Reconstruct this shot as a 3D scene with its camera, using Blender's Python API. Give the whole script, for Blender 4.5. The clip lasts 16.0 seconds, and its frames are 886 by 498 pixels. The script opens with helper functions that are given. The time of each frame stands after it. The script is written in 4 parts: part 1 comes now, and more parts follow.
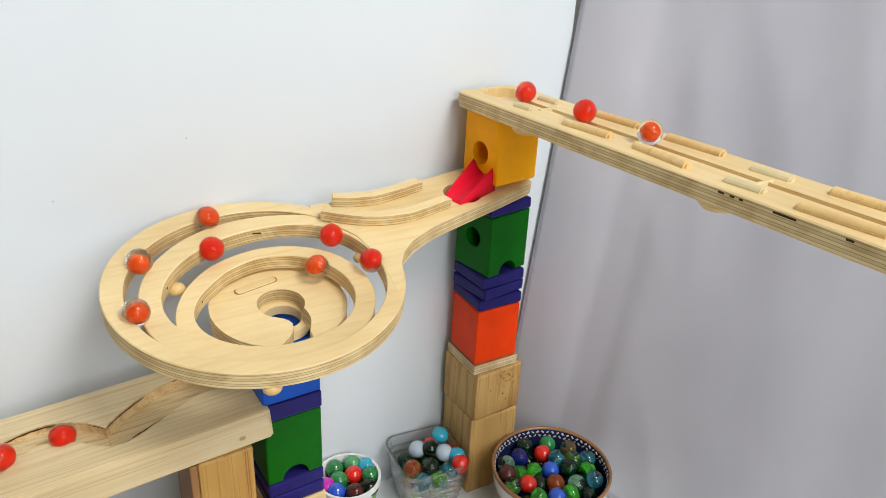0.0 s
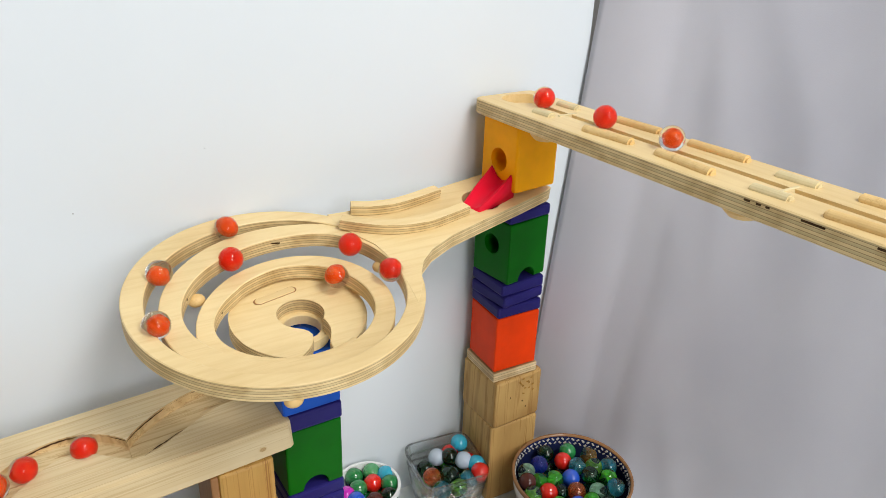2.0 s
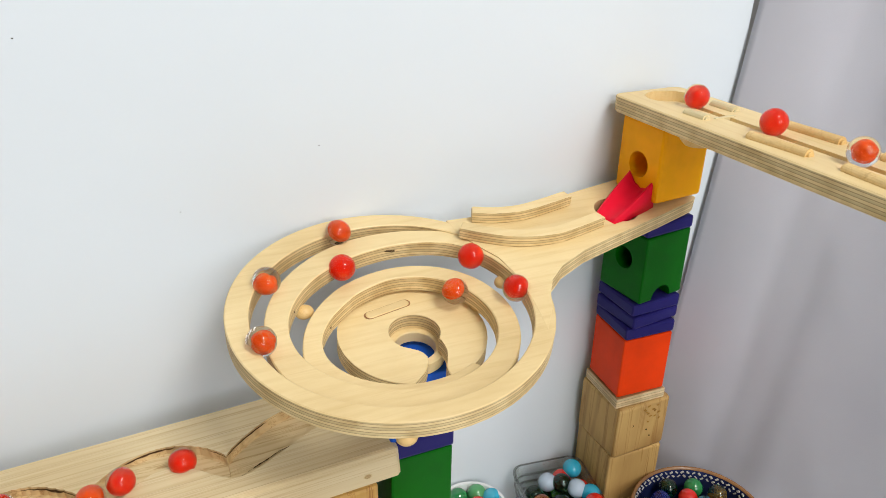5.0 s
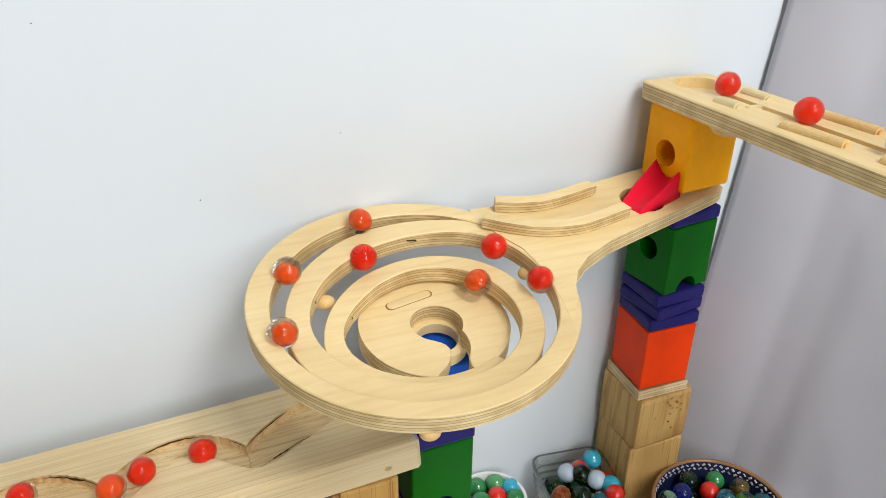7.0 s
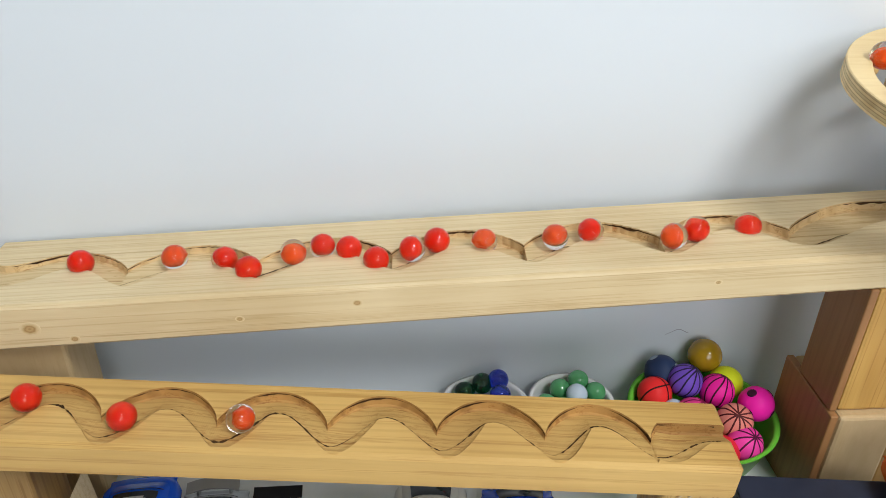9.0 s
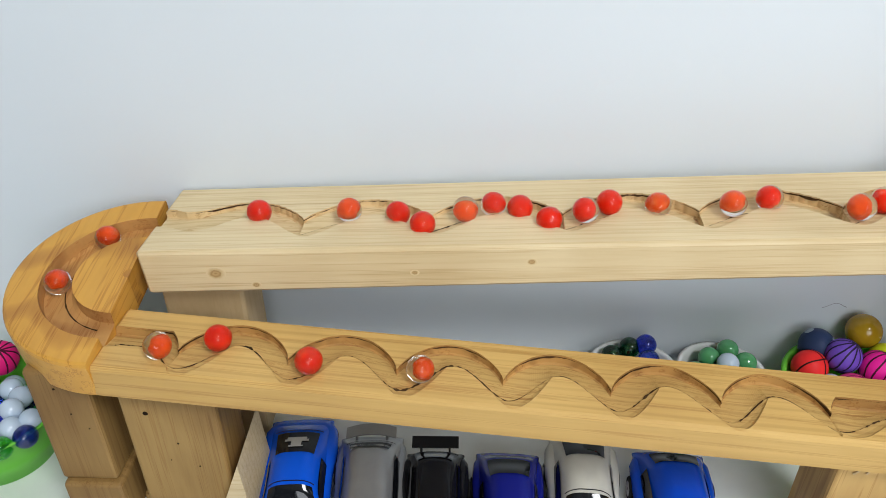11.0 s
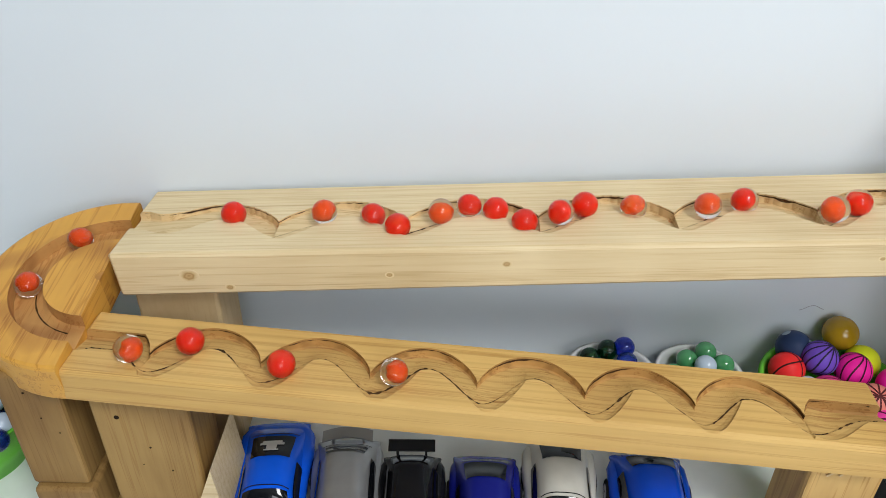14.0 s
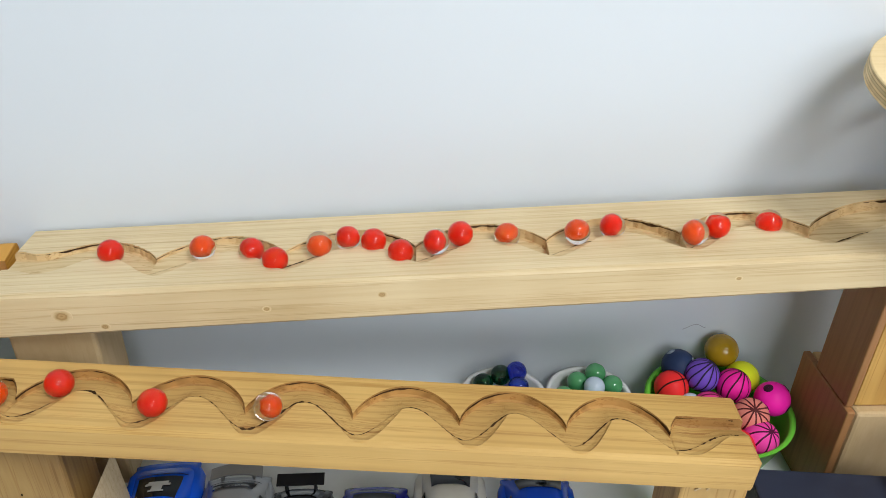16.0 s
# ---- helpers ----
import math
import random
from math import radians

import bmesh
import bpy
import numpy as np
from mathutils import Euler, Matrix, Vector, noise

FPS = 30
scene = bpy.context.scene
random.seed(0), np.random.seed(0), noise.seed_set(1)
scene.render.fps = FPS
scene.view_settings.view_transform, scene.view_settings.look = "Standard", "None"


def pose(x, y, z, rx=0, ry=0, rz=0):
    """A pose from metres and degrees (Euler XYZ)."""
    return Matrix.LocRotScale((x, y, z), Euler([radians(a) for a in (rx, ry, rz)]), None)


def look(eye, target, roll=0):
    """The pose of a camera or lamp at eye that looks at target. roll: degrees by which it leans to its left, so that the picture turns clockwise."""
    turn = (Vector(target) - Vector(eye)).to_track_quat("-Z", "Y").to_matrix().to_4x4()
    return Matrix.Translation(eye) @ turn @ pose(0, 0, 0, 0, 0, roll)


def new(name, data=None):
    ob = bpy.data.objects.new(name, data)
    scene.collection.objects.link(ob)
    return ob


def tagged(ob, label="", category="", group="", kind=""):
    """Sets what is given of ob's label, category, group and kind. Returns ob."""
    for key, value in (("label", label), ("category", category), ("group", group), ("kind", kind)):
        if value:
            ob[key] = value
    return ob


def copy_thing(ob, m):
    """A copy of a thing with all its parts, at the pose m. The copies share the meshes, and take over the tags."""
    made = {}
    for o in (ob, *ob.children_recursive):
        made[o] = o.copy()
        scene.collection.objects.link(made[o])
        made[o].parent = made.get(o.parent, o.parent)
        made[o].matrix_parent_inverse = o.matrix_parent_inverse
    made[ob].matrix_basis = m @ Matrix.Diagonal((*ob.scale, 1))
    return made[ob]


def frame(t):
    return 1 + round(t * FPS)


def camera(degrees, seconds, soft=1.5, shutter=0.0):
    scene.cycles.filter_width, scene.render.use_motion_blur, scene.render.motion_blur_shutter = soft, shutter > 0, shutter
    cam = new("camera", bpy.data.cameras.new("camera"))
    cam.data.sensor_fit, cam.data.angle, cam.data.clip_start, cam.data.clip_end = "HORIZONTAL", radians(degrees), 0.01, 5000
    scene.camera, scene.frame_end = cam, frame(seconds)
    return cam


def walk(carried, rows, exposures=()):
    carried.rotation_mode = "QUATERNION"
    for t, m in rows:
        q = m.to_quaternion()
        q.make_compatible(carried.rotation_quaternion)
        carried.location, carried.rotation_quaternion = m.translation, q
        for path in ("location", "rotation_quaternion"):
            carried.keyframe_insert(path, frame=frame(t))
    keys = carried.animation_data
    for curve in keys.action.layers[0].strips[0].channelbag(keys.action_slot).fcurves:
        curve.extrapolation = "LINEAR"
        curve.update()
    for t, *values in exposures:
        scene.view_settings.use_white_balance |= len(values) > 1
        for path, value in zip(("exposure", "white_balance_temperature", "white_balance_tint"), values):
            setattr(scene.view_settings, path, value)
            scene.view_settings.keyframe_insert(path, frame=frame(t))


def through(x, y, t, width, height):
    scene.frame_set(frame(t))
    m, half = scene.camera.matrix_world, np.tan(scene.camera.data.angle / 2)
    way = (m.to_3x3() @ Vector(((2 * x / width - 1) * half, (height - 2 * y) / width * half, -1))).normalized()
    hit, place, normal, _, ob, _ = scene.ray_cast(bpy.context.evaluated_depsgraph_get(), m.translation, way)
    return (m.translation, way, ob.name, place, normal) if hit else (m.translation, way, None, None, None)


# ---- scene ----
cam = camera(60.1, 16.0, 0.6)
METRES, EYE, TILT, LEAN, TURN = 0.47, 0.53, -26.2, -2.6, -32.0
ROWS = [
    (0.0, 0.0, 0.0, 0.0, -0.0, 0.0, 0.0),
    (0.5, 0.0044, 0.003, 0.0063, 0.1, 0.14, 0.16),
    (1.0, 0.0098, -0.0044, 0.0111, 0.3, 0.14, 0.34),
    (1.5, -0.0007, -0.0036, 0.0137, 0.64, 0.14, 0.39),
    (2.0, -0.0087, 0.0085, 0.0106, 1.01, 0.09, 0.43),
    (2.5, -0.0118, 0.018, 0.0121, 1.34, 0.0, 0.45),
    (3.0, -0.01, 0.023, 0.0083, 1.8, -0.02, 0.58),
    (3.5, -0.01, 0.0364, 0.0147, 2.95, -0.1, 0.15),
    (4.0, -0.0225, 0.0598, 0.0325, 5.21, -0.15, -0.72),
    (4.5, -0.0447, 0.103, 0.0402, 7.46, -0.62, -1.88),
    (7.0, -0.0689, 0.133, 0.0557, 9.35, -2.45, -2.47),
    (7.5, -0.0797, 0.1336, 0.0427, 11.74, -2.65, -3.53),
    (8.0, -0.1697, 0.0678, -0.0141, 16.54, -3.96, -5.72),
    (8.5, -0.3202, -0.0113, -0.1621, 21.53, -4.23, -8.55),
    (9.0, -0.4192, -0.0691, -0.245, 26.36, -6.12, -10.8),
    (9.5, -0.4819, -0.1126, -0.2602, 29.82, -8.32, -12.17),
    (12.0, -0.5333, -0.1307, -0.2825, 32.33, -10.49, -12.45),
    (12.5, -0.5317, -0.1231, -0.2857, 32.5, -10.74, -12.64),
    (13.0, -0.5319, -0.1295, -0.2825, 32.38, -10.56, -12.48),
    (13.5, -0.5309, -0.1313, -0.2727, 31.9, -10.05, -12.39),
    (14.0, -0.514, -0.123, -0.2705, 31.26, -9.77, -12.41),
    (14.5, -0.5093, -0.1239, -0.2666, 30.37, -9.23, -12.06),
    (15.0, -0.5013, -0.1265, -0.2618, 29.96, -8.9, -12.14),
    (15.5, -0.4936, -0.1174, -0.262, 29.73, -8.43, -12.19),
    (16.0, -0.4311, -0.0912, -0.2453, 27.04, -6.87, -11.36),
]
walk(cam, [(t, pose(0, 0, EYE, TILT, LEAN, TURN) @ pose(METRES * x, METRES * y, METRES * z, 90 + pitch, roll, yaw)) for t, x, y, z, yaw, pitch, roll in ROWS], [(0.0, -0.06, 6600, 10), (8.0, -0.05, 6500, 10), (9.5, 0.08, 6250, 9), (16.0, 0.08, 6250, 9)])

# ---- light ----
world = bpy.data.worlds.new("room_air")
scene.world = world
world.use_nodes = True
world.node_tree.nodes["Background"].inputs[0].default_value = (0.9, 0.95, 1.0, 1)
world.node_tree.nodes["Background"].inputs[1].default_value = 0.17
scene.view_settings.exposure = 0.0


def area_lamp(name, eye, target, size, power, colour):
    data = bpy.data.lights.new(name, "AREA")
    data.shape, data.size, data.energy, data.color = "SQUARE", size, power, colour
    ob = new(name, data)
    ob.matrix_world = look(eye, target)
    return ob


area_lamp("ceiling_lamp", (0.50, -0.72, 1.86), (0.2, 0.42, 0.2), 0.62, 29.0, (1.0, 0.985, 0.965))
# Added broad fill with no known source; it softens and lifts the shadows.
area_lamp("window_light", (0.28, -1.95, 1.20), (0.35, 0.45, 0.3), 1.3, 25, (0.97, 0.98, 1.0))

# ---- materials ----


def material(name, rough=0.5, metal=0.0):
    m = bpy.data.materials.new(name)
    m.use_nodes = True
    b = m.node_tree.nodes["Principled BSDF"]
    b.inputs["Roughness"].default_value, b.inputs["Metallic"].default_value = rough, metal
    return m, m.node_tree, b


def node(tree, kind, **values):
    n = tree.nodes.new(kind)
    for key, value in values.items():
        n.inputs[key].default_value = value
    return n


def coords(tree, scale, offset=True):
    """Object coordinates, stretched, and shifted for each object."""
    tc = tree.nodes.new("ShaderNodeTexCoord")
    mp = tree.nodes.new("ShaderNodeMapping")
    mp.inputs["Scale"].default_value = scale
    tree.links.new(tc.outputs["Object"], mp.inputs["Vector"])
    if offset:
        oi = tree.nodes.new("ShaderNodeObjectInfo")
        mul = tree.nodes.new("ShaderNodeMath")
        mul.operation, mul.inputs[1].default_value = "MULTIPLY", 37.0
        comb = tree.nodes.new("ShaderNodeCombineXYZ")
        tree.links.new(oi.outputs["Random"], mul.inputs[0])
        for k in range(3):
            tree.links.new(mul.outputs[0], comb.inputs[k])
        tree.links.new(comb.outputs[0], mp.inputs["Location"])
    return mp.outputs["Vector"]


def ramp(tree, fac, stops):
    r = tree.nodes.new("ShaderNodeValToRGB")
    els = r.color_ramp.elements
    while len(els) < len(stops):
        els.new(0.5)
    for e, (p, c) in zip(els, stops):
        e.position, e.color = p, (*c, 1)
    tree.links.new(fac, r.inputs["Fac"])
    return r.outputs["Color"]


def blend(tree, a, b, fac, mode="MIX"):
    m = tree.nodes.new("ShaderNodeMix")
    m.data_type, m.blend_type = "RGBA", mode
    if isinstance(fac, float):
        m.inputs["Factor"].default_value = fac
    else:
        tree.links.new(fac, m.inputs["Factor"])
    tree.links.new(a, m.inputs["A"])
    tree.links.new(b, m.inputs["B"])
    return m.outputs["Result"]


def bump(tree, bsdf, height, strength, distance):
    b = node(tree, "ShaderNodeBump", Strength=strength, Distance=distance)
    tree.links.new(height, b.inputs["Height"])
    tree.links.new(b.outputs["Normal"], bsdf.inputs["Normal"])


def wood(name, light, dark, stretch=(6, 90, 90), rough=0.55, knots=False, rings=0.5, lines=0.8, stain_tone=(0.86, 0.82, 0.76)):
    """Planed softwood: long grain, soft growth bands, a few knots."""
    m, t, b = material(name, rough)
    v = coords(t, stretch)
    fine = node(t, "ShaderNodeTexNoise", Scale=3.0, Detail=6.0, Roughness=0.6)
    t.links.new(v, fine.inputs["Vector"])
    v2 = coords(t, (stretch[0] * 0.25, stretch[1] * 0.55, stretch[2] * 0.55))
    band = node(t, "ShaderNodeTexWave", Scale=1.1, Distortion=5.0, Detail=3.0)
    band.bands_direction = "Y"
    t.links.new(v2, band.inputs["Vector"])
    mid = tuple((p + q) / 2 for p, q in zip(light, dark))
    c1 = ramp(t, fine.outputs["Fac"], [(0.3, mid), (0.62, light)])
    c2 = ramp(t, band.outputs["Fac"], [(0.0, dark), (0.35, light), (1.0, light)])
    col = blend(t, c1, c2, rings, "MIX")
    stain = node(t, "ShaderNodeTexNoise", Scale=9.0, Detail=2.0)
    t.links.new(coords(t, (1, 1, 1)), stain.inputs["Vector"])
    st = ramp(t, stain.outputs["Fac"], [(0.35, stain_tone), (0.6, (1, 1, 1))])
    col = blend(t, col, st, 1.0, "MULTIPLY")
    if knots:
        vor = node(t, "ShaderNodeTexVoronoi", Scale=1.0, Randomness=1.0)
        t.links.new(coords(t, (8, 20, 20)), vor.inputs["Vector"])
        kn = ramp(t, vor.outputs["Distance"], [(0.03, (0.5, 0.34, 0.2)), (0.07, (0.72, 0.58, 0.42)), (0.13, (1, 1, 1))])
        col = blend(t, col, kn, 1.0, "MULTIPLY")
    thin = node(t, "ShaderNodeTexNoise", Scale=3.0, Detail=3.0, Roughness=0.65, Distortion=0.25)
    t.links.new(coords(t, tuple(k * (0.16 if k < 20 else 0.8) for k in stretch)), thin.inputs["Vector"])
    col = blend(t, col, ramp(t, thin.outputs["Fac"], [(0.53, (1, 1, 1)), (0.56, (0.72, 0.60, 0.45)), (0.585, (1, 1, 1)), (0.655, (1, 1, 1)), (0.68, (0.62, 0.48, 0.33))]), lines, "MULTIPLY")
    t.links.new(col, b.inputs["Base Color"])
    bump(t, b, fine.outputs["Fac"], 0.3, 0.0006)
    return m


def ply_edge(name, light, dark, thick):
    """Cut edge of plywood: thin glued layers."""
    m, t, b = material(name, 0.6)
    tc = t.nodes.new("ShaderNodeTexCoord")
    sep = t.nodes.new("ShaderNodeSeparateXYZ")
    t.links.new(tc.outputs["Object"], sep.inputs[0])
    mul = t.nodes.new("ShaderNodeMath")
    mul.operation, mul.inputs[1].default_value = "MULTIPLY", 1.0 / thick
    t.links.new(sep.outputs["Z"], mul.inputs[0])
    fr = t.nodes.new("ShaderNodeMath")
    fr.operation = "FRACT"
    t.links.new(mul.outputs[0], fr.inputs[0])
    lay = ramp(t, fr.outputs[0], [(0.0, dark), (0.10, light), (0.46, light), (0.52, dark), (0.58, tuple(0.78 * k for k in light)), (0.94, tuple(0.86 * k for k in light)), (1.0, dark)])
    n = node(t, "ShaderNodeTexNoise", Scale=60.0, Detail=4.0)
    t.links.new(tc.outputs["Object"], n.inputs["Vector"])
    c = ramp(t, n.outputs["Fac"], [(0.3, (0.7, 0.62, 0.5)), (0.6, (1, 1, 1))])
    t.links.new(blend(t, lay, c, 1.0, "MULTIPLY"), b.inputs["Base Color"])
    bump(t, b, n.outputs["Fac"], 0.3, 0.0005)
    return m


def paint(name, colour, rough=0.35, wear=0.12):
    m, t, b = material(name, rough)
    b.inputs["Specular IOR Level"].default_value = 0.12 if rough > 0.28 else (0.5 if rough > 0.05 else 0.9)
    n = node(t, "ShaderNodeTexNoise", Scale=45.0, Detail=5.0)
    t.links.new(coords(t, (1, 1, 1)), n.inputs["Vector"])
    lo = tuple(c * (1 - wear) for c in colour)
    t.links.new(ramp(t, n.outputs["Fac"], [(0.35, lo), (0.62, colour)]), b.inputs["Base Color"])
    if rough > 0.15:
        f = node(t, "ShaderNodeTexNoise", Scale=700.0, Detail=2.0)
        t.links.new(coords(t, (1, 1, 1)), f.inputs["Vector"])
        bump(t, b, f.outputs["Fac"], 0.12, 0.0002)
    return m


def marble_glass(name, colour, see=0.9, glint_tone=None):
    """Coloured glass in the lump, refracting, with a glossy skin; bright caustic glints are painted in as noise
    patches.
    """
    m, t, b = material(name, 0.0)
    n = node(t, "ShaderNodeTexNoise", Scale=110.0, Detail=1.0, Distortion=2.0)
    t.links.new(coords(t, (1, 1, 1)), n.inputs["Vector"])
    dim = tuple(c * 0.55 for c in colour)
    lit = glint_tone or tuple(min(0.95, c * 2.2) for c in colour)
    t.links.new(ramp(t, n.outputs["Fac"], [(0.35, dim), (0.60, colour), (0.68, lit)]), b.inputs["Base Color"])
    b.inputs["Transmission Weight"].default_value = see
    b.inputs["IOR"].default_value = 1.55
    return m


def lump_glass(name, colour, ior, through=0.5):
    """Clear solid glass with a polished skin; a share of the light goes straight through."""
    m, t, b = material(name, 0.0)
    b.inputs["Base Color"].default_value = (*colour, 1)
    b.inputs["Transmission Weight"].default_value = 1.0
    b.inputs["IOR"].default_value = ior
    clear = t.nodes.new("ShaderNodeBsdfTransparent")
    mix = t.nodes.new("ShaderNodeMixShader")
    mix.inputs[0].default_value = through
    t.links.new(b.outputs[0], mix.inputs[1])
    t.links.new(clear.outputs[0], mix.inputs[2])
    t.links.new(mix.outputs[0], t.nodes["Material Output"].inputs["Surface"])
    return m


PINE = wood("pale_pine", (0.79, 0.65, 0.395), (0.62, 0.45, 0.21), (5, 110, 110), 0.55, False, 0.30, 0.50)
PINE_WARM = wood("honey_pine", (0.67, 0.43, 0.135), (0.47, 0.27, 0.068), (5, 80, 80), 0.5, False, 0.35, 0.6)
PINE_UTURN = wood("orange_pine", (0.68, 0.355, 0.055), (0.40, 0.17, 0.03), (60, 9, 60), 0.45, False, 0.6, 0.9)
OFFCUT = wood("offcut_pine", (0.37, 0.23, 0.072), (0.20, 0.105, 0.028), (70, 70, 6), 0.65, True, 0.35, 0.6, (0.62, 0.54, 0.44))
OFFCUT_FAIR = wood("fair_offcut_pine", (0.64, 0.41, 0.14), (0.38, 0.20, 0.055), (45, 45, 7), 0.6, True, 0.45, 0.85, (0.58, 0.48, 0.38))
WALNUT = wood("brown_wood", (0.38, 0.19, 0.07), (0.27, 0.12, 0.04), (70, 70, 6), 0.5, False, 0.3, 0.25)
PINE_POST = wood("honey_pine_upright", (0.70, 0.43, 0.12), (0.50, 0.27, 0.06), (80, 80, 5), 0.5, False, 0.5, 0.9)
PINE_PALE = wood("pale_pine_upright", (0.62, 0.47, 0.26), (0.50, 0.35, 0.17), (60, 60, 18), 0.6, False, 0.2, 0.12)
BIRCH = wood("birch_ply_face", (0.86, 0.675, 0.355), (0.74, 0.54, 0.24), (12, 60, 60), 0.5, False, 0.22, 0.12)
BIRCH_EDGE = ply_edge("birch_ply_edge", (0.80, 0.62, 0.32), (0.28, 0.16, 0.05), 0.0036)
DOWEL = wood("beech_dowel", (0.82, 0.58, 0.25), (0.68, 0.44, 0.16), (60, 9, 60), 0.45, False, 0.3, 0.4)
# Routed wall of the lower groove; its shading is put into the darker brown.
GROOVE_SHADED = wood("shaded_routed_wood", (0.50, 0.28, 0.08), (0.28, 0.14, 0.035), (30, 60, 60), 0.75, False, 0.5)
PINE_CUT = wood("routed_pale_pine", (0.72, 0.53, 0.27), (0.52, 0.33, 0.14), (40, 60, 60), 0.7, False, 0.5)
GROOVE_WARM = wood("routed_orange_wood", (0.54, 0.28, 0.08), (0.30, 0.12, 0.03), (60, 12, 60), 0.7, False, 0.5)
PINE_FLOOR = wood("routed_pale_floor", (0.75, 0.59, 0.33), (0.56, 0.39, 0.17), (14, 90, 90), 0.75, False, 0.4, 0.8)
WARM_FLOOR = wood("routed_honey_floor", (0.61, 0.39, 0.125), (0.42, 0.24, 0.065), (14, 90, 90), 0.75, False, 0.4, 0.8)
MARK = paint("dark_wood_mark", (0.085, 0.045, 0.018), 0.8, 0.5)
YELLOW = paint("yellow_paint", (1.0, 0.43, 0.003))
GREEN = paint("green_paint", (0.001, 0.125, 0.003))
NAVY = paint("navy_paint", (0.022, 0.018, 0.15))
ORANGE = paint("orange_paint", (0.92, 0.055, 0.002))
BLUE = paint("blue_paint", (0.012, 0.10, 0.55))
RED = paint("red_plastic", (0.82, 0.008, 0.035), 0.3)


def board():
    m, t, b = material("white_board", 0.42)
    n = node(t, "ShaderNodeTexNoise", Scale=3.0, Detail=4.0)
    t.links.new(coords(t, (1, 1, 1), False), n.inputs["Vector"])
    t.links.new(ramp(t, n.outputs["Fac"], [(0.3, (0.69, 0.75, 0.795)), (0.7, (0.73, 0.785, 0.825))]), b.inputs["Base Color"])
    f = node(t, "ShaderNodeTexNoise", Scale=90.0, Detail=3.0)
    t.links.new(coords(t, (1, 1, 1), False), f.inputs["Vector"])
    bump(t, b, f.outputs["Fac"], 0.05, 0.001)
    return m


def cloth():
    m, t, b = material("grey_white_cloth", 0.85)
    n = node(t, "ShaderNodeTexNoise", Scale=5.0, Detail=5.0)
    t.links.new(coords(t, (1, 1, 1), False), n.inputs["Vector"])
    t.links.new(ramp(t, n.outputs["Fac"], [(0.3, (0.50, 0.505, 0.57)), (0.7, (0.58, 0.58, 0.635))]), b.inputs["Base Color"])
    f = node(t, "ShaderNodeTexNoise", Scale=1200.0, Detail=1.0)
    t.links.new(coords(t, (1, 1, 1), False), f.inputs["Vector"])
    bump(t, b, f.outputs["Fac"], 0.2, 0.0003)
    return m


BOARD, CLOTH = board(), cloth()
TABLE = paint("white_table_laminate", (0.82, 0.85, 0.83), 0.25, 0.05)
PLASTER = paint("plain_room_plaster", (0.46, 0.46, 0.45), 0.9, 0.04)

# ---- mesh helpers ----


def part(name, bm, mats, parent=None, label="", m=None, smooth=False):
    me = bpy.data.meshes.new(name)
    bmesh.ops.recalc_face_normals(bm, faces=bm.faces)
    bm.to_mesh(me)
    bm.free()
    for x in (mats if isinstance(mats, (list, tuple)) else [mats]):
        me.materials.append(x)
    if smooth:
        me.shade_smooth()
    ob = new(name, me)
    if parent:
        ob.parent = parent
    if m is not None:
        ob.matrix_basis = m
    if label:
        ob["label"] = label
    return ob


def thing(name, m, label, category, group="", kind=""):
    ob = new(name)
    ob.empty_display_size = 0.01
    ob.matrix_basis = m
    return tagged(ob, label, category, group, kind)


def box_bm(x0, x1, y0, y1, z0, z1, bevel=0.0, seg=2):
    bm = bmesh.new()
    bmesh.ops.create_cube(bm, size=1)
    for v in bm.verts:
        v.co = Vector((x0 + (v.co.x + .5) * (x1 - x0), y0 + (v.co.y + .5) * (y1 - y0), z0 + (v.co.z + .5) * (z1 - z0)))
    if bevel:
        bmesh.ops.bevel(bm, geom=bm.edges[:], offset=bevel, segments=seg, profile=0.5, affect="EDGES")
    return bm


def prism_bm(outline, z0, z1, bevel=0.0):
    """An outline in plan, pulled up from z0 to z1. Slot 0: faces; slot 1: cut edges."""
    bm = bmesh.new()
    low = [bm.verts.new((x, y, z0)) for x, y in outline]
    top = [bm.verts.new((x, y, z1)) for x, y in outline]
    bm.faces.new(low[::-1])
    bm.faces.new(top)
    n = len(outline)
    for i in range(n):
        f = bm.faces.new((low[i], low[(i + 1) % n], top[(i + 1) % n], top[i]))
        f.material_index = 1
    if bevel:
        es = [e for e in bm.edges if abs(e.verts[0].co.z - e.verts[1].co.z) < 1e-6]
        bmesh.ops.bevel(bm, geom=es, offset=bevel, segments=1, affect="EDGES")
    return bm


def lathe_bm(profile, n=48, cap=False):
    """(radius, z) pairs, turned about z."""
    bm = bmesh.new()
    rings = [[bm.verts.new((r * math.cos(2 * math.pi * k / n), r * math.sin(2 * math.pi * k / n), z)) for k in range(n)] for r, z in profile]
    for a, b in zip(rings, rings[1:]):
        for k in range(n):
            bm.faces.new((a[k], a[(k + 1) % n], b[(k + 1) % n], b[k]))
    if cap:
        bm.faces.new(rings[0][::-1])
        bm.faces.new(rings[-1])
    return bm


def loft_bm(sections, closed=True, caps=True, slots=None):
    """Rings of equal length, joined one to the next."""
    bm = bmesh.new()
    rings = [[bm.verts.new(p) for p in s] for s in sections]
    n = len(rings[0])
    for a, b in zip(rings, rings[1:]):
        for k in range(n if closed else n - 1):
            f = bm.faces.new((a[k], a[(k + 1) % n], b[(k + 1) % n], b[k]))
            if slots:
                f.material_index = slots[k]
    if caps:
        bm.faces.new(rings[0][::-1])
        bm.faces.new(rings[-1])
    return bm


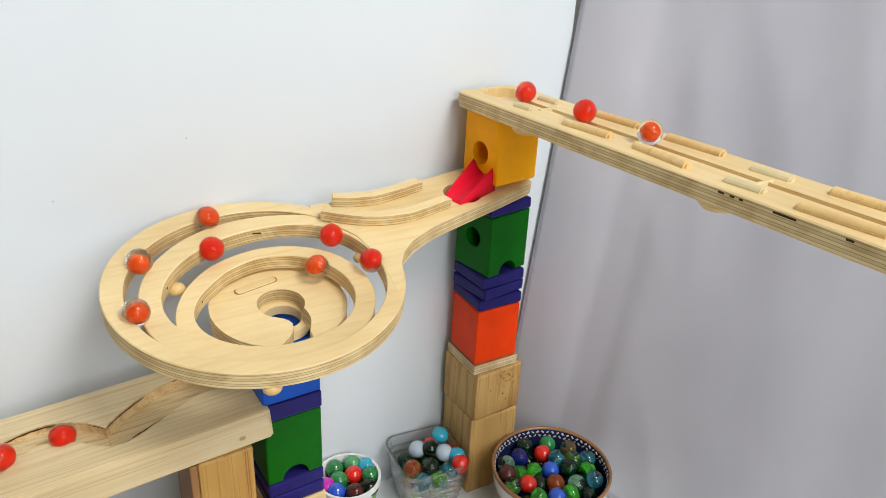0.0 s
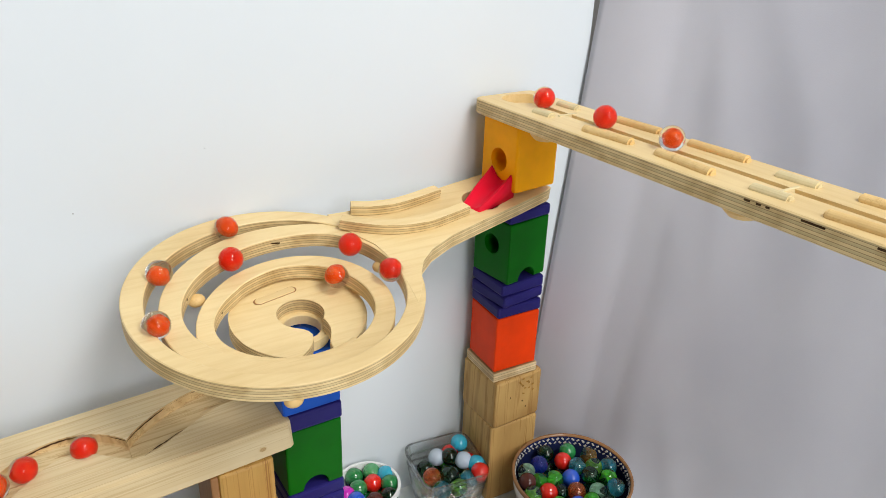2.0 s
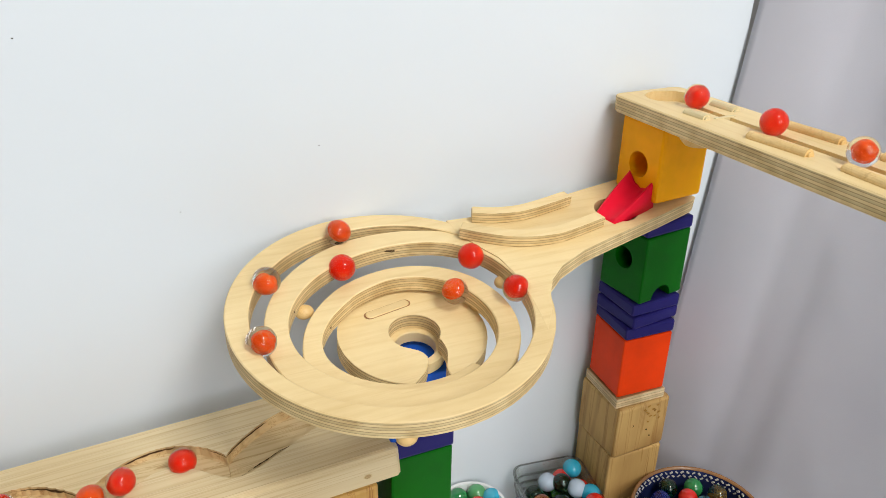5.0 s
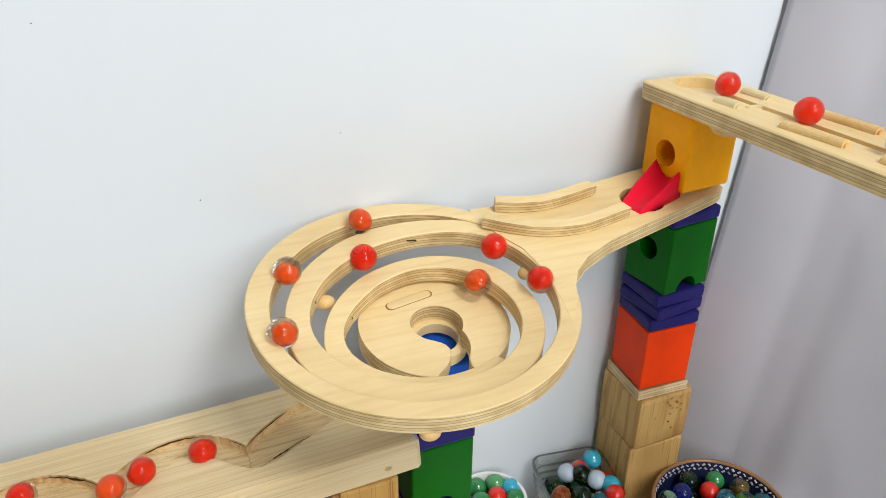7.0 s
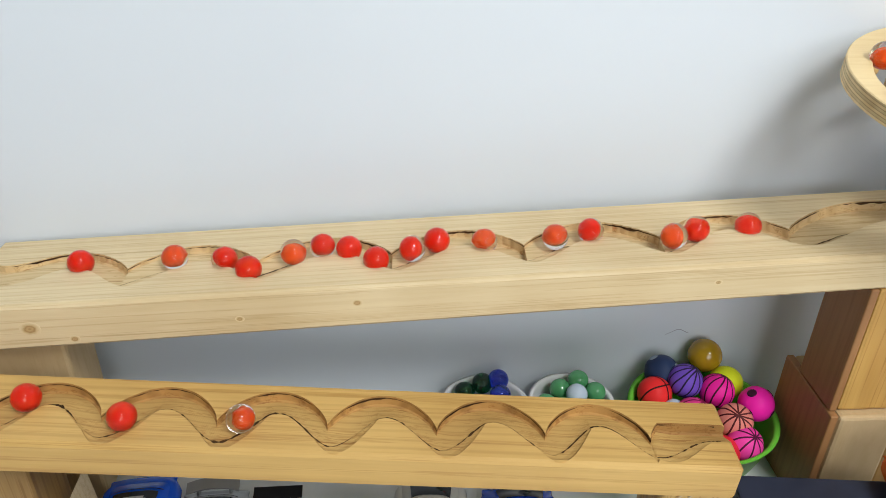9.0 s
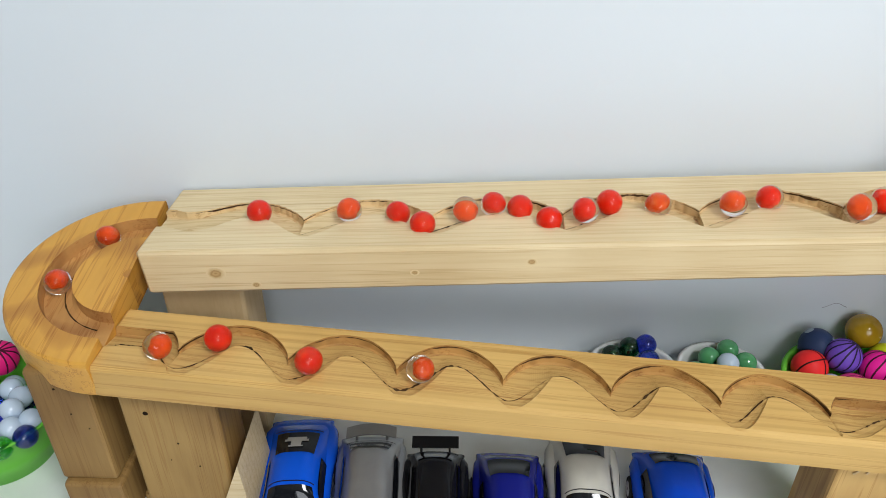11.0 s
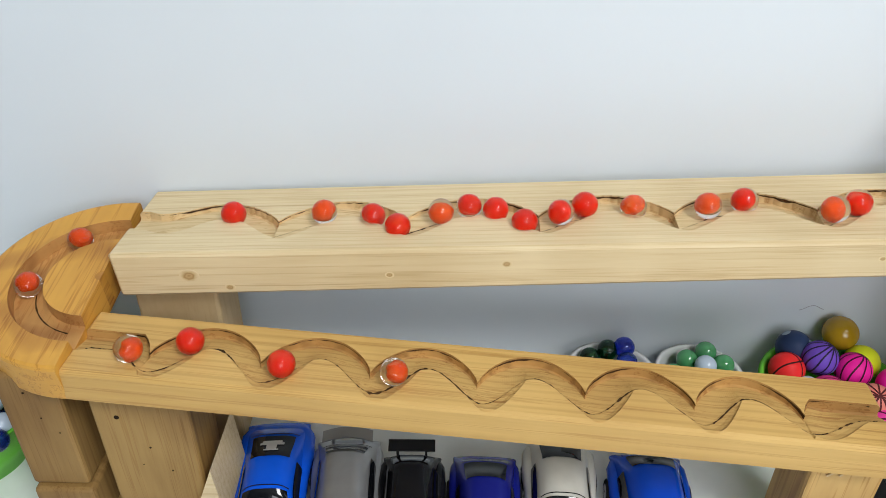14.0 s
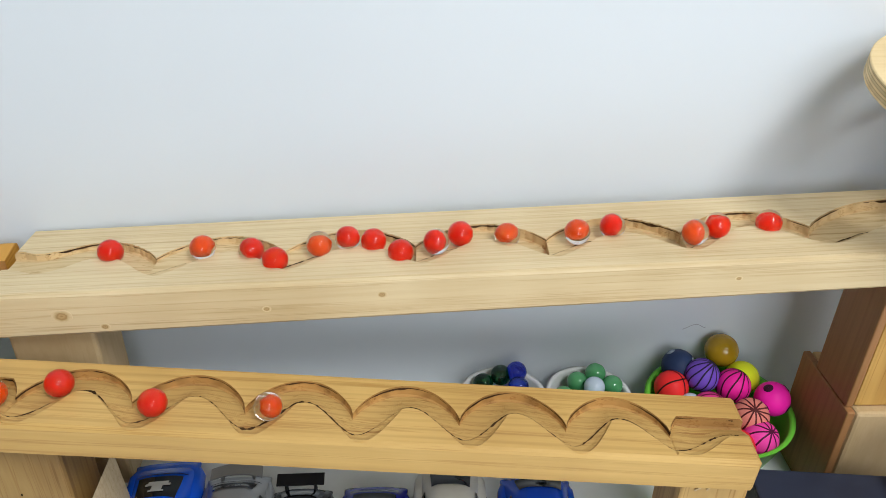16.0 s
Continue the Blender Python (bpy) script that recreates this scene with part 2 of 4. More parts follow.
def sphere_bm(r, centre=(0, 0, 0), u=24, v=14):
    bm = bmesh.new()
    bmesh.ops.create_uvsphere(bm, u_segments=u, v_segments=v, radius=r)
    bmesh.ops.translate(bm, verts=bm.verts, vec=centre)
    return bm


def cut_hole(ob, bm, name):
    """Bore the closed mesh bm out of ob, once, into its own mesh data."""
    me = bpy.data.meshes.new(name)
    bm.to_mesh(me)
    bm.free()
    tool = new(name, me)
    tool.parent = ob.parent
    tool.matrix_basis = ob.matrix_basis
    mod = ob.modifiers.new("bore", "BOOLEAN")
    mod.operation, mod.solver, mod.object = "DIFFERENCE", "EXACT", tool
    dg = bpy.context.evaluated_depsgraph_get()
    done = bpy.data.meshes.new_from_object(ob.evaluated_get(dg))
    ob.modifiers.clear()
    ob.data = done
    bpy.data.objects.remove(tool)


def cyl_bm(r, length, axis="z", n=32, centre=(0, 0, 0)):
    bm = bmesh.new()
    bmesh.ops.create_cone(bm, segments=n, radius1=r, radius2=r, depth=length, cap_ends=True)
    turn = {"z": Matrix(), "x": Matrix.Rotation(math.pi / 2, 4, "Y"), "y": Matrix.Rotation(math.pi / 2, 4, "X")}[axis]
    bmesh.ops.transform(bm, matrix=Matrix.Translation(centre) @ turn, verts=bm.verts)
    return bm


# ---- setting ----
WALL_Y = 0.498
tagged(part("table_top", box_bm(-1.3, 1.0, -0.75, WALL_Y + 0.03, -0.03, 0, 0.002), TABLE), "white glossy laminate table top under the marble run", "table", kind="structure")
tagged(part("wall_north", box_bm(-1.6, 0.446, WALL_Y, WALL_Y + 0.012, 0.0, 1.3), BOARD), "plain white semi-gloss board standing behind the run", "wall", kind="structure")
tagged(part("floor", box_bm(-2.2, 2.2, -2.4, 1.2, -0.80, -0.75), PLASTER), "plain room floor", "floor", kind="structure")
tagged(part("ceiling", box_bm(-2.2, 2.2, -2.4, 1.2, 2.0, 2.05), PLASTER), "plain white ceiling", "ceiling", kind="structure")
tagged(part("wall_back", box_bm(-2.2, 2.2, 1.15, 1.2, -0.75, 2.0), PLASTER), "plain room wall behind the board", "wall", kind="structure")
tagged(part("wall_south", box_bm(-2.2, 2.2, -2.4, -2.35, -0.75, 2.0), PLASTER), "plain room wall", "wall", kind="structure")
tagged(part("wall_west", box_bm(-2.2, -2.15, -2.35, 1.15, -0.75, 2.0), PLASTER), "plain room wall", "wall", kind="structure")
tagged(part("wall_east", box_bm(2.15, 2.2, -2.35, 1.15, -0.75, 2.0), PLASTER), "plain room wall", "wall", kind="structure")


def curtain():
    """A hung sheet with soft folds; its edge covers the end of the board."""
    bm = bmesh.new()
    nu, nv = 220, 130
    grid = []
    for i in range(nu + 1):
        u = i / nu
        col = []
        for j in range(nv + 1):
            z = 0.002 + 1.1 * j / nv
            x0, y0 = 0.432 + 0.10 * (z - 0.28), 0.494
            x1, y1 = 0.62, -0.65
            lean = 0.62 * z
            x = x0 + (x1 - x0) * u + lean * u
            y = y0 + (y1 - y0) * u
            f = 0.006 * math.sin(u * 11 + 0.8 * z - 0.6) + 0.004 * noise.noise((u * 3.5 - z * 1.2, z * 1.5, 3.3)) - 0.004 * math.exp(-((u - 0.075) / 0.03) ** 2)
            f += 0.0030 * noise.noise((u * 9 + z * 2, z * 1.6, 7.1)) + 0.0030 * abs(noise.noise((u * 20 + z * 6, z * 2.6, 1.9))) + 0.0013 * abs(noise.noise((u * 34 - z * 22, z * 5 + u * 8, 5.5)))
            f += 0.020 * (u / 0.05 if u < 0.05 else max(0.0, 1 - (u - 0.05) / 0.24))
            amp = min(1.0, u * 14)
            col.append(bm.verts.new((x + f * amp, y, z)))
        grid.append(col)
    for a, b in zip(grid, grid[1:]):
        for j in range(nv):
            bm.faces.new((a[j], b[j], b[j + 1], a[j + 1]))
    ob = part("curtain", bm, CLOTH, smooth=True)
    mod = ob.modifiers.new("cloth", "SOLIDIFY")
    mod.thickness, mod.offset = 0.0012, 1
    return tagged(ob, "pale grey cloth hung beside the board, softly creased", "curtain", kind="structure")


curtain()

# ---- beams with a winding groove ----


def groove_beam(name, length, width, thicks, edges, mat, wall, floor_mat, label, m, n=420):
    """Local x runs along the beam, y to the back, z = 0 at its top. edges(u): front and back edge and depth of the groove, the line on its floor with its depth there, and the width of the scorched line."""
    root = thing(name, m, label, "marble track")
    secs, line = [], []
    for i in range(n + 1):
        u = length * i / n
        f, b, d, c, dc, lw = edges(u)
        e = 0.0026
        thick = thicks[0] + (thicks[1] - thicks[0]) * i / n
        wob = 0.0003 * noise.noise((u * 60, 1.7, 0.0))
        tool = 0.0004 * abs(noise.noise((u * 190, 5.1, 0.0)))
        secs.append([(u, e, -thick), (u, 0, -thick + e), (u, 0, -e), (u, e * .3, -e * .3), (u, e, 0), (u, f + wob, 0), (u, f + .22 * (c - f), -dc * .62), (u, f + .6 * (c - f), -dc * .9), (u, c, -dc), (u, c + .0012, -dc - .0006), (u, b - .002, -d), (u, b - .0004 - tool, -d * .9), (u, b + wob, 0), (u, width - e, 0), (u, width, -e), (u, width, -thick + e), (u, width - e, -thick)])
        line.append((u, c, -dc - 0.0001, lw, b, d))
    ends = []
    for s0, du, thick in ((secs[0], -1, thicks[0]), (secs[-1], 1, thicks[1])):
        ends.append([(p[0] + du * 0.0022, min(max(p[1], 0.0022), width - 0.0022), max(min(p[2], -0.0018 if p[2] > -0.003 else p[2]), -thick + 0.0018)) for p in s0])
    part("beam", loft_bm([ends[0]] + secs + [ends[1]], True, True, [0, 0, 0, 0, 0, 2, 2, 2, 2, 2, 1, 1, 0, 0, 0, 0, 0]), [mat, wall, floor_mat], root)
    bm, rim = bmesh.new(), bmesh.new()
    rows, top = [], []
    for u, y, z, lw, b, d in line[4:-4]:
        w = lw * max(0.0, 0.30 + 1.8 * noise.noise((u * 55, y * 20, 4.0)) + 1.5 * noise.noise((u * 420, 2.0, 4.0)))
        o = 0.0005 * noise.noise((u * 140, 8.0, 0.0))
        rows.append((bm.verts.new((u, y + o - w, z + 0.0004)), bm.verts.new((u, y + o + w, z + 0.0003))))
        # uneven dark strip just below the groove's back edge
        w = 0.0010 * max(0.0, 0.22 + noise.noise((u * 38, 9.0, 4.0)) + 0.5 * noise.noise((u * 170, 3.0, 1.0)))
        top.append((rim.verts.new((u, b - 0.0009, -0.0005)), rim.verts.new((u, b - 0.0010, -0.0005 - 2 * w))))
    for mesh, pairs in ((bm, rows), (rim, top)):
        for (a, b), (c, d) in zip(pairs, pairs[1:]):
            mesh.faces.new((a, c, d, b))
    part("burnt_line", bm, MARK, root, "dark scorched router line")
    part("burnt_rim", rim, MARK, root, "dark patches under the groove's rim")
    return root


def arches(u, cusps, back_low, back_high, tip_low, tip_high, lag, power):
    """Scalloped back edge with cusps, and a winding front edge."""
    k = 0
    while k < len(cusps) - 2 and u > cusps[k + 1]:
        k += 1
    w = max(0.0, min(1.0, (u - cusps[k]) / (cusps[k + 1] - cusps[k])))
    b = back_low + (back_high - back_low) * math.sin(math.pi * w) ** power
    f = tip_low + (tip_high - tip_low) * (0.5 - 0.5 * math.cos(2 * math.pi * (w - lag))) ** 0.8
    return f, b, w


UP0, UP1 = Vector((-0.468, 0.4150, 0.1709)), Vector((0.1260, 0.3885, 0.2143))
LO0, LO1 = Vector((-0.474, 0.342, 0.143)), Vector((-0.022, 0.316, 0.1227))


def beam_pose(a, b):
    d = b - a
    return Matrix.Translation(a) @ Matrix.Rotation(math.atan2(d.y, d.x), 4, "Z") @ Matrix.Rotation(-math.asin(d.z / d.length), 4, "Y")


UP_CUSPS = [0.014, 0.0964, 0.1774, 0.2597, 0.341, 0.4239, 0.503, 0.625]
LO_CUSPS = [-0.020, 0.042, 0.106, 0.1685, 0.229, 0.289, 0.3497, 0.409, 0.47]


def up_edges(u):
    high = 0.0585 if u < 0.503 else 0.0655
    f, b, w = arches(u, UP_CUSPS, 0.0350, high, 0.0150, 0.0395, 0.06, 0.75)
    rise = w * w * (3 - 2 * w)
    d = 0.0025 + 0.0048 * rise
    if u > 0.503:
        d = 0.0065
    elif w > 0.42:
        b += 0.0006 * (1 - abs(math.sin(u * math.pi / 0.0047))) * min(1.0, (w - 0.42) * 6, (1 - w) * 10)
    if u < 0.045:
        q = max(0.0, min(1.0, (u - 0.005) / 0.04))
        f, b, d = 0.030 + (f - 0.030) * q, 0.051 + (b - 0.051) * q, 0.006 + (d - 0.006) * q
    line = 0.0170 + 0.0185 * (0.5 - 0.5 * math.cos(2 * math.pi * (w + 0.1)))
    c = min(max(line, f + 0.0015), b - 0.004)
    return f, b, d, c, d * 0.80, 0.00042 if 0.02 < w < 0.5 else 0.00008


def lo_edges(u):
    f, b, w = arches(u, LO_CUSPS, 0.0207, 0.0475, 0.0055, 0.0290, 0.12, 0.6)
    c = 0.0078 + (0.0302 - 0.0078) * (0.5 - 0.5 * math.cos(2 * math.pi * (w - 0.035))) ** 0.9
    v = w if w < 0.6 else w - 1.0
    q = (v + 0.10) / 0.55
    leaf = max(0.0, math.sin(math.pi * q ** 1.35)) ** 0.8 if 0 < q < 1 else 0.0
    f = c - 0.0012 - 0.0088 * leaf
    d = 0.0034 + 0.0030 * max(0.0, math.sin(math.pi * w)) ** 0.6
    if u < 0.042:
        b, c = min(b, 0.0365), min(c, 0.0215)
        f, d = c - 0.0012 - 0.003 * leaf, 0.0065
    if u > 0.409:
        q = (u - 0.409) / 0.044
        ease = min(1.0, q / 0.75) ** 2 * (3 - 2 * min(1.0, q / 0.75))
        b, c = min(b, 0.0345), 0.0080 + 0.0140 * ease
        leaf = max(0.0, math.sin(math.pi * min(1.0, q / 0.8)))
        f, d = c - 0.0014 - 0.0070 * leaf, 0.0045 + 0.0025 * min(1.0, 3 * q)
    return f, b, d, min(c, b - 0.004), 0.0009 + 0.0022 * leaf, 0.00075


UP_POSE, LO_POSE = beam_pose(UP0, UP1), beam_pose(LO0, LO1)
upper = groove_beam("upper_track_beam", (UP1 - UP0).length, 0.081, (0.0325, 0.0240), up_edges, PINE, PINE_CUT, PINE_FLOOR, "long pale pine beam with a winding routed groove", UP_POSE, 1100)
lower = groove_beam("lower_track_beam", (LO1 - LO0).length, 0.055, (0.0235, 0.0235), lo_edges, PINE_WARM, GROOVE_SHADED, WARM_FLOOR, "shorter honey pine beam with a winding routed groove", LO_POSE)


def knot_wood():
    """Rings round a dark heart, in a disc of unit size."""
    m, t, b = material("knot_wood", 0.6)
    tc = t.nodes.new("ShaderNodeTexCoord")
    n = node(t, "ShaderNodeTexNoise", Scale=2.5, Detail=3.0)
    t.links.new(tc.outputs["Object"], n.inputs["Vector"])
    far = t.nodes.new("ShaderNodeVectorMath")
    far.operation = "LENGTH"
    t.links.new(tc.outputs["Object"], far.inputs[0])
    add = t.nodes.new("ShaderNodeMath")
    add.operation, add.inputs[1].default_value = "MULTIPLY_ADD", 0.35
    t.links.new(n.outputs["Fac"], add.inputs[0])
    t.links.new(far.outputs["Value"], add.inputs[2])
    t.links.new(ramp(t, add.outputs[0], [(0.15, (0.38, 0.22, 0.08)), (0.40, (0.56, 0.38, 0.17)), (0.62, (0.42, 0.26, 0.10)), (0.78, (0.64, 0.48, 0.24)), (1.0, (0.76, 0.61, 0.36))]), b.inputs["Base Color"])
    return m


KNOT = knot_wood()
for u, z, r in ((0.046, -0.0165, 0.0050), (0.070, -0.0255, 0.0026), (0.170, -0.0180, 0.0022), (0.240, -0.0115, 0.0026), (0.45, -0.012, 0.0018), (0.578, -0.0150, 0.0026)):
    bm = lathe_bm([(1.0, -0.1), (0.95, 0.03), (0.4, 0.035)], 20, True)
    part("knot", bm, KNOT, upper, "brown ringed knot", m=Matrix.Translation((u, 0.0, z)) @ Matrix.Rotation(math.pi / 2, 4, "X") @ Matrix.Diagonal((1.35 * r, r, r, 1)))


def u_turn():
    """Half-round board with a half-round channel."""
    m = Matrix.Translation((-0.4745, 0.412, 0.1575)) @ Matrix.Rotation(0.145, 4, "X")
    root = thing("track_bend", m, "half-round orange pine bend joining the two beams", "marble track")
    R, T, C, H, D = 0.0735, 0.026, 0.0435, 0.0098, 0.0095
    secs = []
    for k in range(61):
        a = math.radians(90 + 180 * k / 60)
        ca, sa = math.cos(a), math.sin(a)
        prof = [(0.004, -T), (0.004, 0), (C - H, 0), (C - H + .0006, -D * .92), (C - H + .003, -D), (C + H - .003, -D), (C + H - .0006, -D * .92), (C + H, 0), (R - .0025, 0), (R - .0007, -.0007), (R, -.0025), (R, -T)]
        secs.append([(r * ca, r * sa, z) for r, z in prof])
    part("board", loft_bm(secs, True, True, [0, 0, 1, 1, 1, 1, 1, 0, 0, 0, 0, 0]), [PINE_UTURN, GROOVE_WARM], root)
    part("core_board", prism_bm([(0.0042 * math.cos(math.radians(90 + 6 * k)), 0.0042 * math.sin(math.radians(90 + 6 * k))) for k in range(31)], -T, -0.0002), [PINE_UTURN, PINE_UTURN], root)
    bm = bmesh.new()
    rows = []
    for k in range(4, 57):
        a = math.radians(90 + 180 * k / 60)
        w = max(0.00015, 0.0004 + 0.0005 * noise.noise((k * .31, 2, 2)))
        rows.append([bm.verts.new(((C - .003 + o) * math.cos(a), (C - .003 + o) * math.sin(a), -D + .0003)) for o in (-w, w)])
    for (a, b), (c, d) in zip(rows, rows[1:]):
        bm.faces.new((a, c, d, b))
    part("burnt_line", bm, MARK, root, "dark scorched router line")
    return root


u_turn()

# ---- posts under the beams ----


def post(name, x0, x1, y0, y1, z0, z1, mat, label, turn=0.0, bevel=0.0025):
    cx, cy = (x0 + x1) / 2, (y0 + y1) / 2
    bm = box_bm(x0 - cx, x1 - cx, y0 - cy, y1 - cy, 0, z1 - z0, bevel)
    return tagged(part(name, bm, mat, m=pose(cx, cy, z0, 0, 0, turn)), label, "wooden post", "posts under the tracks")


bend_post = post("wood_post", -0.521, -0.485, 0.350, 0.410, 0.0395, 0.1315, OFFCUT, "pine post with nail marks under the bend")
post("wood_post", -0.520, -0.482, 0.346, 0.412, 0.0, 0.039, OFFCUT, "short pine block under the bend's post")
wide_post = post("wood_post", -0.4695, -0.412, 0.350, 0.388, 0.0195, 0.1165, OFFCUT, "wide pine post with a nail hole under the lower beam")
post("wood_post", -0.476, -0.404, 0.356, 0.392, 0.0, 0.019, OFFCUT, "flat pine block under the wide post")
post("wood_post", -0.4640, -0.410, 0.424, 0.464, 0.0, 0.1385, PINE_PALE, "pine post under the upper beam's low end")
splintered_post = post("wood_post", -0.0560, -0.0160, 0.326, 0.366, 0.0, 0.0985, OFFCUT_FAIR, "pine post with a splintered top under the lower beam", -4)
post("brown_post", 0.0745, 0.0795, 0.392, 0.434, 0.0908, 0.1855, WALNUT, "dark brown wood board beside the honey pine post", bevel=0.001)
post("wood_post", 0.0798, 0.1165, 0.392, 0.434, 0.0908, 0.1860, PINE_POST, "honey pine post under the upper beam's high end")
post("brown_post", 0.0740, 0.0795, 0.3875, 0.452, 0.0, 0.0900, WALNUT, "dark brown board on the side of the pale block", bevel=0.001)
post("wood_post", 0.0798, 0.1200, 0.3860, 0.452, 0.0, 0.0900, PINE_PALE, "pale end-grain block under the honey pine post")
wedge = bmesh.new()
va = [wedge.verts.new(p) for p in ((-0.428, 0.341, 0), (-0.398, 0.341, 0), (-0.403, 0.341, 0.066), (-0.428, 0.349, 0), (-0.398, 0.392, 0), (-0.403, 0.392, 0.066))]
for f in ((0, 1, 2), (3, 5, 4), (0, 3, 4, 1), (1, 4, 5, 2), (2, 5, 3, 0)):
    wedge.faces.new([va[q] for q in f])
tagged(part("wood_wedge", wedge, PINE), "pale sawn pine wedge leaning by the wide post", "wooden post")

# ---- building blocks ----


PAD_PLY = ply_edge("pad_ply_edge", (0.80, 0.62, 0.36), (0.40, 0.24, 0.10), 0.0045)


def block(name, w, h, z, m, mat, label, bores=(), d=None, bevel=0.0014, category="building block"):
    """A block standing on z. bores: (axis, radius, height) of round holes."""
    d = d or w
    ob = part(name, box_bm(-w / 2, w / 2, -d / 2, d / 2, 0, h, bevel), mat, m=m @ Matrix.Translation((0, 0, z)))
    for axis, r, zc, off in bores:
        c = (0, off, zc) if axis == "y" else (off, 0, zc)
        cut_hole(ob, cyl_bm(r, w * 0.8, axis, 32, c), "bore")
    return tagged(ob, label, category, "stacked building blocks")


TX, TY = 0.3535, 0.4655
at = lambda phi, dx=0.0, dy=0.0: pose(TX + dx, TY + dy, 0, 0, 0, phi)
block("wood_offcut", 0.050, 0.0865, 0.0, at(-2, 0.004, 0.002), OFFCUT_FAIR, "rough pine offcut post at the foot of the tower", bevel=0.002)
scarred_offcut = block("wood_offcut", 0.051, 0.0495, 0.087, at(2, 0.003, 0.001), OFFCUT_FAIR, "scarred pine offcut with a chipped face, in the tower", bevel=0.003)
block("plywood_pad", 0.0455, 0.009, 0.137, at(-2), PAD_PLY, "thin pale plywood pad under the orange block", bevel=0.001)
block("orange_block", 0.0425, 0.053, 0.1465, at(-3), ORANGE, "orange painted wooden building block")
for k, (phi, dz) in enumerate(((-2, 0.0), (6, 0.0108), (2, 0.0216))):
    block("navy_spacer", 0.0435, 0.0105, 0.2 + dz, at(phi), NAVY, "navy blue painted thin wooden spacer", bevel=0.002)
block("green_block", 0.0425, 0.053, 0.2330, at(8), GREEN, "green painted wooden block with round bores", (("x", 0.0085, 0.030, -0.02), ("y", 0.0095, 0.001, -0.02)))
block("navy_spacer", 0.0435, 0.0098, 0.2865, at(6), NAVY, "navy blue painted thin wooden spacer", bevel=0.002)
block("yellow_block", 0.0420, 0.0530, 0.3125, at(5, 0.0015, -0.001), YELLOW, "yellow painted wooden block with a round marble hole", (("x", 0.0092, 0.0225, -0.012),), bevel=0.0024)

CX, CY = 0.1455, 0.4140
col = lambda phi: pose(CX, CY, 0, 0, 0, phi)
block("wood_offcut", 0.0430, 0.1150, 0.0, col(0), OFFCUT_FAIR, "pine offcut post under the spiral's stack", bevel=0.002)
block("plywood_pad", 0.0430, 0.0080, 0.1153, col(0), BIRCH, "thin pale plywood pad in the stack", bevel=0.001)
block("navy_spacer", 0.0415, 0.0108, 0.1236, col(0), NAVY, "navy blue painted thin wooden spacer", bevel=0.002)
block("navy_spacer", 0.0415, 0.0108, 0.1347, col(1), NAVY, "navy blue painted thin wooden spacer", bevel=0.002)
block("green_block", 0.0405, 0.053, 0.1458, col(0), GREEN, "green painted wooden block with an arched bore", (("y", 0.0095, 0.001, -0.02),))
block("navy_spacer", 0.0420, 0.0138, 0.1991, col(0), NAVY, "navy blue painted thin wooden spacer", bevel=0.002)
block("blue_block", 0.0405, 0.0440, 0.2132, col(0), BLUE, "bright blue painted wooden block under the spiral")

# ---- spiral ----
DX, DY, DZ = 0.133, 0.4073, 0.3032
TILT_DISC = 0.1245
DISC = Matrix.Translation((DX, DY, DZ)) @ Matrix.Rotation(TILT_DISC, 4, "X")
PLY = 0.0105
# degrees: outer and inner radius of the strip and its drop, in millimetres
STRIP = [(20, 90.7, 81, 0), (56, 90.7, 80, 0), (78, 90.7, 77, 0), (101, 90.7, 75, 0), (137, 90.7, 75.5, 0), (172, 90.7, 78, 0), (212, 90.7, 80.7, 0), (302, 90.7, 80, 0), (334, 90.7, 79, 0), (356, 90.7, 76.5, 0.3), (374, 90.7, 76, 0.5),
         (393, 86, 73, 1), (409, 80, 66.5, 1.4), (429, 72.5, 57, 1.8), (455, 67.5, 50.5, 2), (477, 65.2, 49, 2.2), (500, 65.4, 50.5, 2.5), (526, 68.6, 55, 2.8), (544, 72.4, 60, 3), (572, 80.4, 64, 3.5), (606, 80, 64, 4.5), (655, 78, 63.5, 7),
         (680, 73.5, 61, 9), (702, 70.7, 58, 10.5), (723, 67.4, 53.5, 11.5), (749, 61.4, 48, 12), (779, 51.7, 40, 12.5), (814, 43.2, 31.5, 13), (858, 41.9, 29.3, 13.5), (892, 48.2, 37, 14), (913, 56, 45, 15), (938, 63.8, 47, 16.5), (966, 62.5, 46, 18), (1010, 60, 47, 21), (1035, 58, 52, 23)]


def strip_at(deg):
    ks = [k[0] for k in STRIP]
    return [float(np.interp(deg, ks, [k[q] for k in STRIP])) / 1000 for q in (1, 2, 3)]


def spiral_at(deg, w=13.0):
    """Smoothed strip: mean of its neighbours."""
    return [sum(strip_at(deg + w * o)[q] for o in (-1, -.5, 0, .5, 1)) / 5 for q in range(3)]


def spiral_drop(deg):
    return -spiral_at(deg)[2]


def polar(deg, r, z):
    a = math.radians(deg)
    return Vector((r * math.cos(a), r * math.sin(a), z))


spiral = thing("spiral_track", DISC, "pale birch plywood spiral track stepping down to a centre hole", "marble track")
secs = []
for k in range(0, 401):
    deg = 26 + (1030 - 26) * k / 400
    r0, r1, dz = spiral_at(deg)
    e = 0.0006
    secs.append([polar(deg, r0, -dz - PLY), polar(deg, r0, -dz - e), polar(deg, r0 - e, -dz), polar(deg, r1 + e, -dz), polar(deg, r1, -dz - e), polar(deg, r1, -dz - PLY)])
part("spiral_strip", loft_bm(secs, True, True, [1, 0, 0, 0, 1, 0]), [BIRCH, BIRCH_EDGE], spiral)

